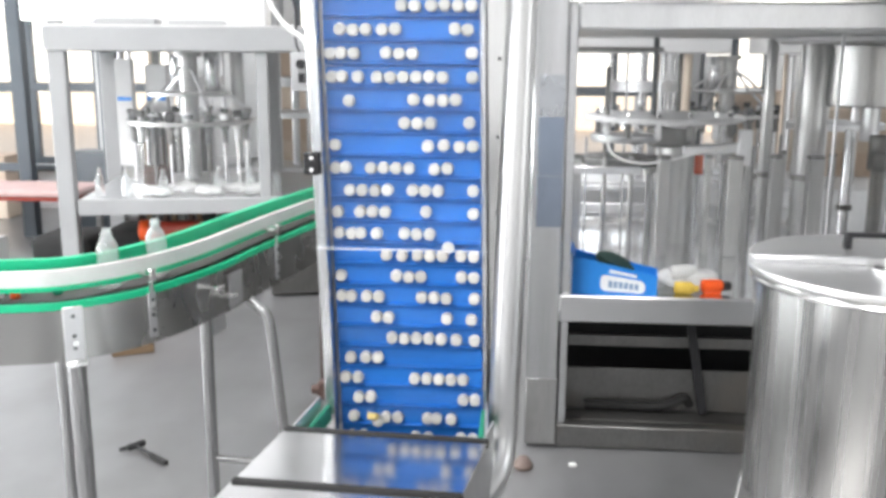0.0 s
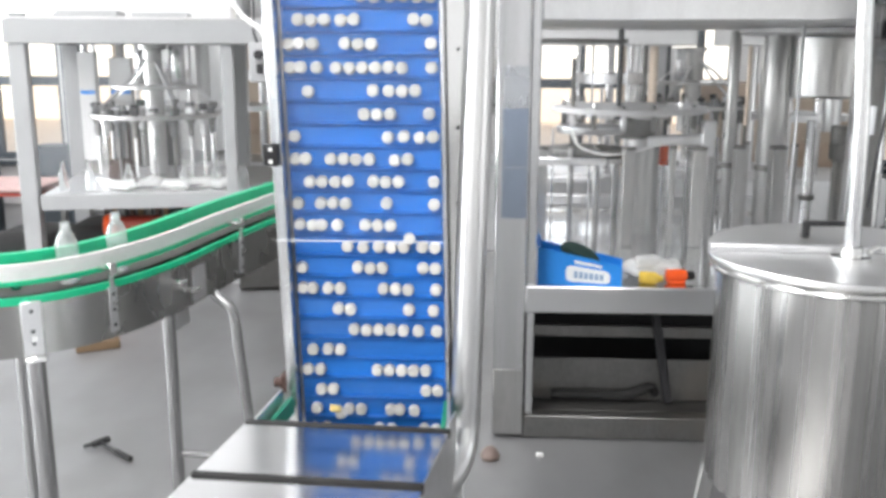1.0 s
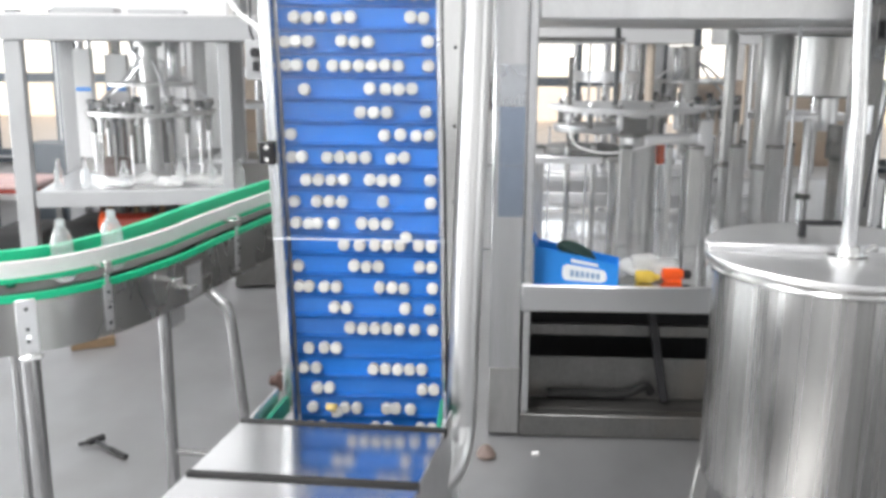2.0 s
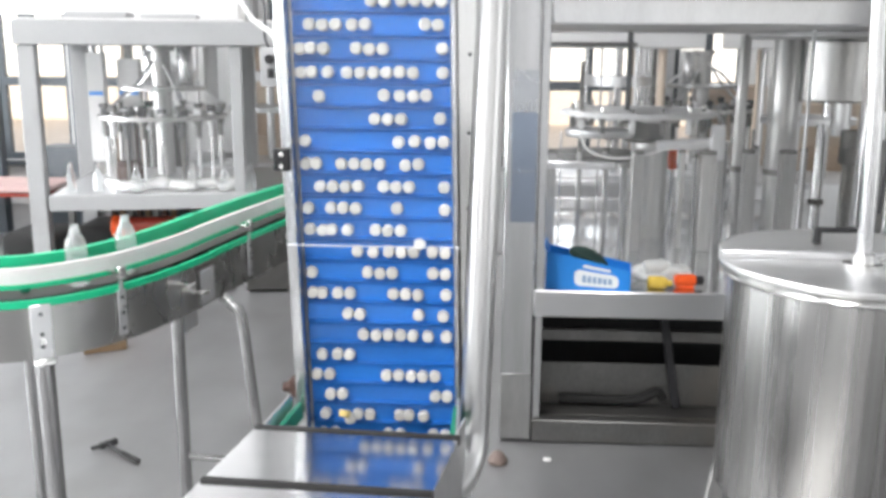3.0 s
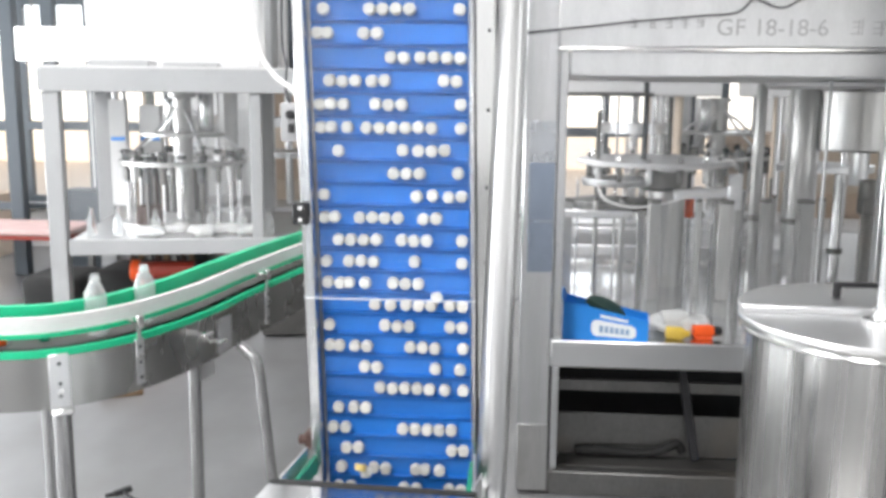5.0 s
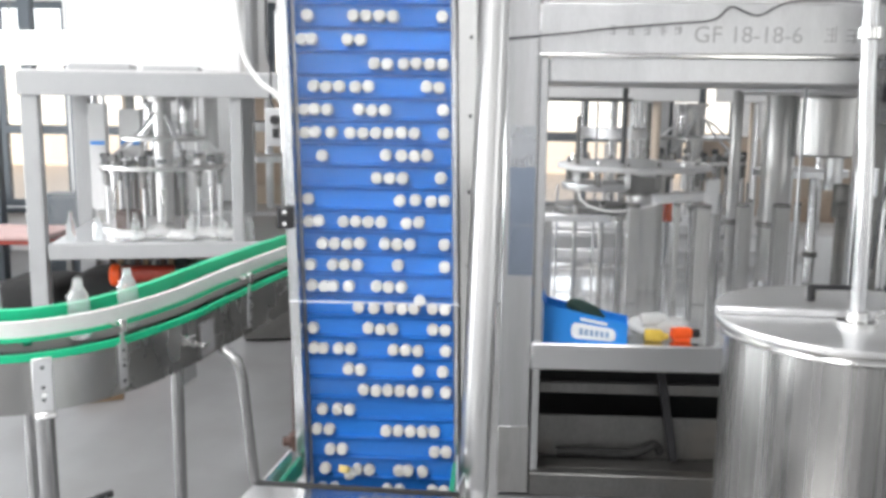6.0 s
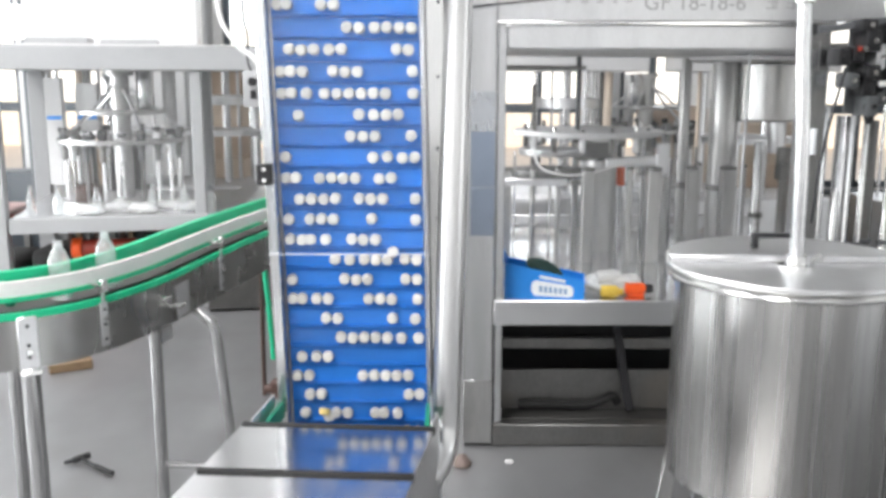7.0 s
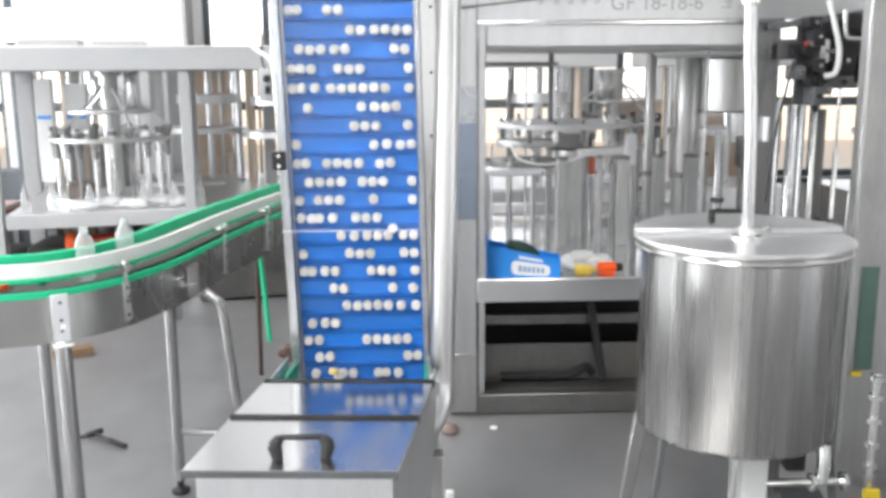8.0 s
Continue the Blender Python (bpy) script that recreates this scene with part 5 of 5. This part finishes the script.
for x, w, h in ((-3.0, 0.45, 0.30), (-2.45, 0.5, 0.36), (-1.6, 0.5, 0.34)):
    b = box(x - w / 2, x + w / 2, 6.0, 6.5, 0.0, h, 0.06, segments=3)
    for v in b.verts:
        v.co += 0.02 * Vector((noise.noise(v.co * 5), noise.noise(v.co * 5 + Vector((9, 0, 0))), 0))
        v.co.z = max(0.0, v.co.z)
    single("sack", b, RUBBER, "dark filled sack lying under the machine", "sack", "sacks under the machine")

crate = thing("slatted_crate", (-2.68, 7.55, 0), "dark brown slatted crate behind the filling machine", "crate")
part("core", box(-3.02, -2.43, 7.44, 7.76, 0.02, 0.98, 0.006), DARKGREY, crate)
for j in range(8):
    x = -3.01 + 0.075 * j
    part("slat", box(x, x + 0.045, 7.415, 7.4385, 0.02, 1.0 - 0.03 * (j % 2), 0.003), (RUST, WOOD, STEEL_OLD)[j % 3], crate)

b = box(-3.75, -3.31, 7.62, 8.0, 0.0, 0.74, 0.02, segments=2)
single("machine_cabinet", b, MULLION, "dark slate machine cabinet by the windows", "cabinet")

# hanging white box by the windows, its brightness put in as glow
lamp = thing("light_box", (-3.32, 7.05, 1.84), "white rectangular box with a glowing front near the windows", "lamp")
part("housing", box(-3.69, -2.95, 7.0, 7.25, 1.85, 2.12, 0.01), PAINT_WHITE, lamp)
part("glow_sheet", box(-3.68, -2.96, 6.985, 6.996, 1.855, 2.11, 0.002), GLOW_FRONT, lamp, "white front that glows")
for x in (-3.6, -3.05):
    part("hanger", rod((x, 7.12, 2.12), (x, 7.12, TOP), 0.008, seg=8), STEEL_OLD, lamp)

# shelf frame and table near the windows
rack = thing("storage_rack", (-4.0, 7.6, 0), "slate-blue steel rack by the windows", "rack")
for x, y in ((-4.02, 7.5), (-4.02, 8.2), (-3.24, 7.5)):
    part("post", box(x - 0.06, x + 0.06, y - 0.05, y + 0.05, 0, 2.5, 0.005), MULLION, rack)
part("beam", box(-5.2, -4.09, 7.48, 7.54, 1.27, 1.33, 0.004), MULLION, rack)
part("beam", box(-5.2, -4.09, 7.48, 7.54, 0.58, 0.65, 0.004), MULLION, rack)
part("post", box(-5.26, -5.18, 7.46, 7.54, 0, 2.5, 0.005), MULLION, rack)
work = thing("work_table", (-4.0, 6.9, 0), "low table covered with a pale pink cloth", "table")
b = box(-4.75, -3.25, 6.75, 7.35, 0.47, 0.52, 0.015)
part("cloth", b, CLOTH, work)
part("table_top", box(-4.73, -3.27, 6.77, 7.33, 0.435, 0.4695, 0.004), RED, work)
for x in (-4.7, -3.3):
    for y in (6.8, 7.3):
        part("leg", box(x - 0.025, x + 0.025, y - 0.025, y + 0.025, 0, 0.4345, 0.003), STEEL_OLD, work)
for x, y, w, d, h in ((-4.6, 6.2, 0.5, 0.4, 0.22), (-3.9, 6.35, 0.4, 0.4, 0.2)):
    single("carton", box(x - w / 2, x + w / 2, y - d / 2, y + d / 2, 0, h, 0.004), PAINT_WHITE, "plain white carton on the floor by the table", "carton", "cartons on the floor")

# beige machines and packed goods far behind
def packed_stack(x, y, w, d, h, rows):
    s = thing("goods_stack", (x, y, 0), "stack of brown cardboard cartons by the far wall", "stack", "carton stacks")
    hh = h / rows
    for j in range(rows):
        o = 0.012 * ((j * 7) % 3 - 1)
        part("carton", box(x - w / 2 + o, x + w / 2 + o, y - d / 2, y + d / 2, j * hh + 0.001, (j + 1) * hh - 0.001, 0.006), CARD if j % 2 else BEIGE, s)


for x, y, w, d, h, r in ((2.45, 8.55, 0.6, 0.4, 1.30, 4), (3.4, 8.5, 0.8, 0.4, 1.15, 3), (-5.0, 8.5, 0.6, 0.4, 0.62, 2), (-1.84, 8.5, 0.36, 0.4, 1.62, 6)):
    packed_stack(x, y, w, d, h, r)


def far_machine(x, y, seed):
    g = random.Random(seed)
    m_ = thing("bottling_machine", (x, y, 0), "stainless bottling machine with columns by the far wall", "machine", "machines by the far wall")
    part("base", box(x - 0.6, x + 0.6, y - 0.4, y + 0.4, 0, 0.62, 0.01), STEEL_MATT, m_)
    part("top", box(x - 0.6, x + 0.6, y - 0.4, y + 0.4, 1.62, 1.75, 0.01), PAINT_WHITE, m_)
    for j in range(9):
        xx, yy, r = x + g.uniform(-0.55, 0.55), y + g.uniform(-0.35, 0.35), g.choice((0.014, 0.02, 0.035))
        part("column", rod((xx, yy, 0.62), (xx, yy, 1.62), r, seg=14), g.choice((STEEL_V, STEEL_MATT, BEIGE)), m_)
    part("disc", lathe(((0.0, 0), (0.38, 0), (0.38, 0.05), (0.0, 0.06)), (x, y, 1.05), 28), STEEL_MATT, m_)
    part("disc", lathe(((0.0, 0), (0.30, 0), (0.30, 0.08), (0.0, 0.09)), (x, y, 1.32), 28), STEEL_MATT, m_)


for x, y, s in ((-0.95, 7.45, 3), (1.30, 7.55, 5), (2.75, 7.3, 8), (4.3, 7.0, 11), (-2.75, 8.2, 14), (-1.75, 8.1, 19)):
    far_machine(x, y, s)
for x, y, turn in ((0.15, 7.5, 20), (2.05, 7.9, 70)):
    single("carousel_cabinet", box(x - 0.55, x + 0.55, y - 0.5, y + 0.5, 0, 0.6435, 0.01), STEEL_MATT, "stainless base cabinet of a filling carousel", "cabinet", "carousel bases")
    copy_thing(car, turned(x, y, 0.644, turn))

# ---- small things on the floor ----
ham = thing("hammer", (-1.2, 3.15, 0), "claw hammer with a dark steel head lying on the floor", "hammer")
part("shaft", tube(((-1.25, 3.20, 0.022), (-1.18, 3.15, 0.017), (-1.085, 3.085, 0.013)), 0.0075, 12), BLACK, ham)
part("grip", tube(((-1.17, 3.143, 0.0165), (-1.13, 3.115, 0.0145), (-1.085, 3.085, 0.0130)), 0.0105, 12), RUBBER, ham)
b = rod((-1.282, 3.185, 0.022), (-1.235, 3.24, 0.024), 0.014, seg=14, lip=0.003)
tube(((-1.282, 3.185, 0.022), (-1.30, 3.178, 0.020), (-1.312, 3.185, 0.014)), 0.009, 8, b)
part("head", b, BLACK, ham)
single("plank", box(-0.11, 0.11, -0.04, 0.04, 0, 0.055, 0.006, m=turned(-1.79, 4.42, 0, 28)), WOOD, "short offcut of pine plank on the floor", "plank")
b = lathe(((0.0, 0), (0.035, 0.0), (0.04, 0.012), (0.03, 0.03), (0.018, 0.045), (0.0, 0.05)), (0.318, 3.2, 0.0), 18)
single("iron_block", b, RUST_PALE, "pale brown rusty iron block standing on the floor", "block")
single("scrap", box(0.50, 0.53, 3.22, 3.24, 0, 0.012, 0.003), WHITE_PLASTIC, "small white scrap of plastic on the floor", "scrap")
single("scrap", box(0.275, 0.305, 2.54, 2.57, 0, 0.03, 0.004), WHITE_PLASTIC, "small white plastic block on the floor by the hopper", "scrap")
single("cable", tube(((0.30, 3.36, 1.846), (0.56, 3.385, 1.872), (0.71, 3.39, 1.890), (0.96, 3.39, 1.912), (1.10, 3.385, 1.925), (1.16, 3.38, 1.972), (1.26, 3.385, 1.942), (1.37, 3.385, 1.99), (1.54, 3.39, 1.998), (1.66, 3.40, 1.992)), 0.0035, 8), CABLE_DARK, "thin dark cable draped over the machine fascia", "cable")
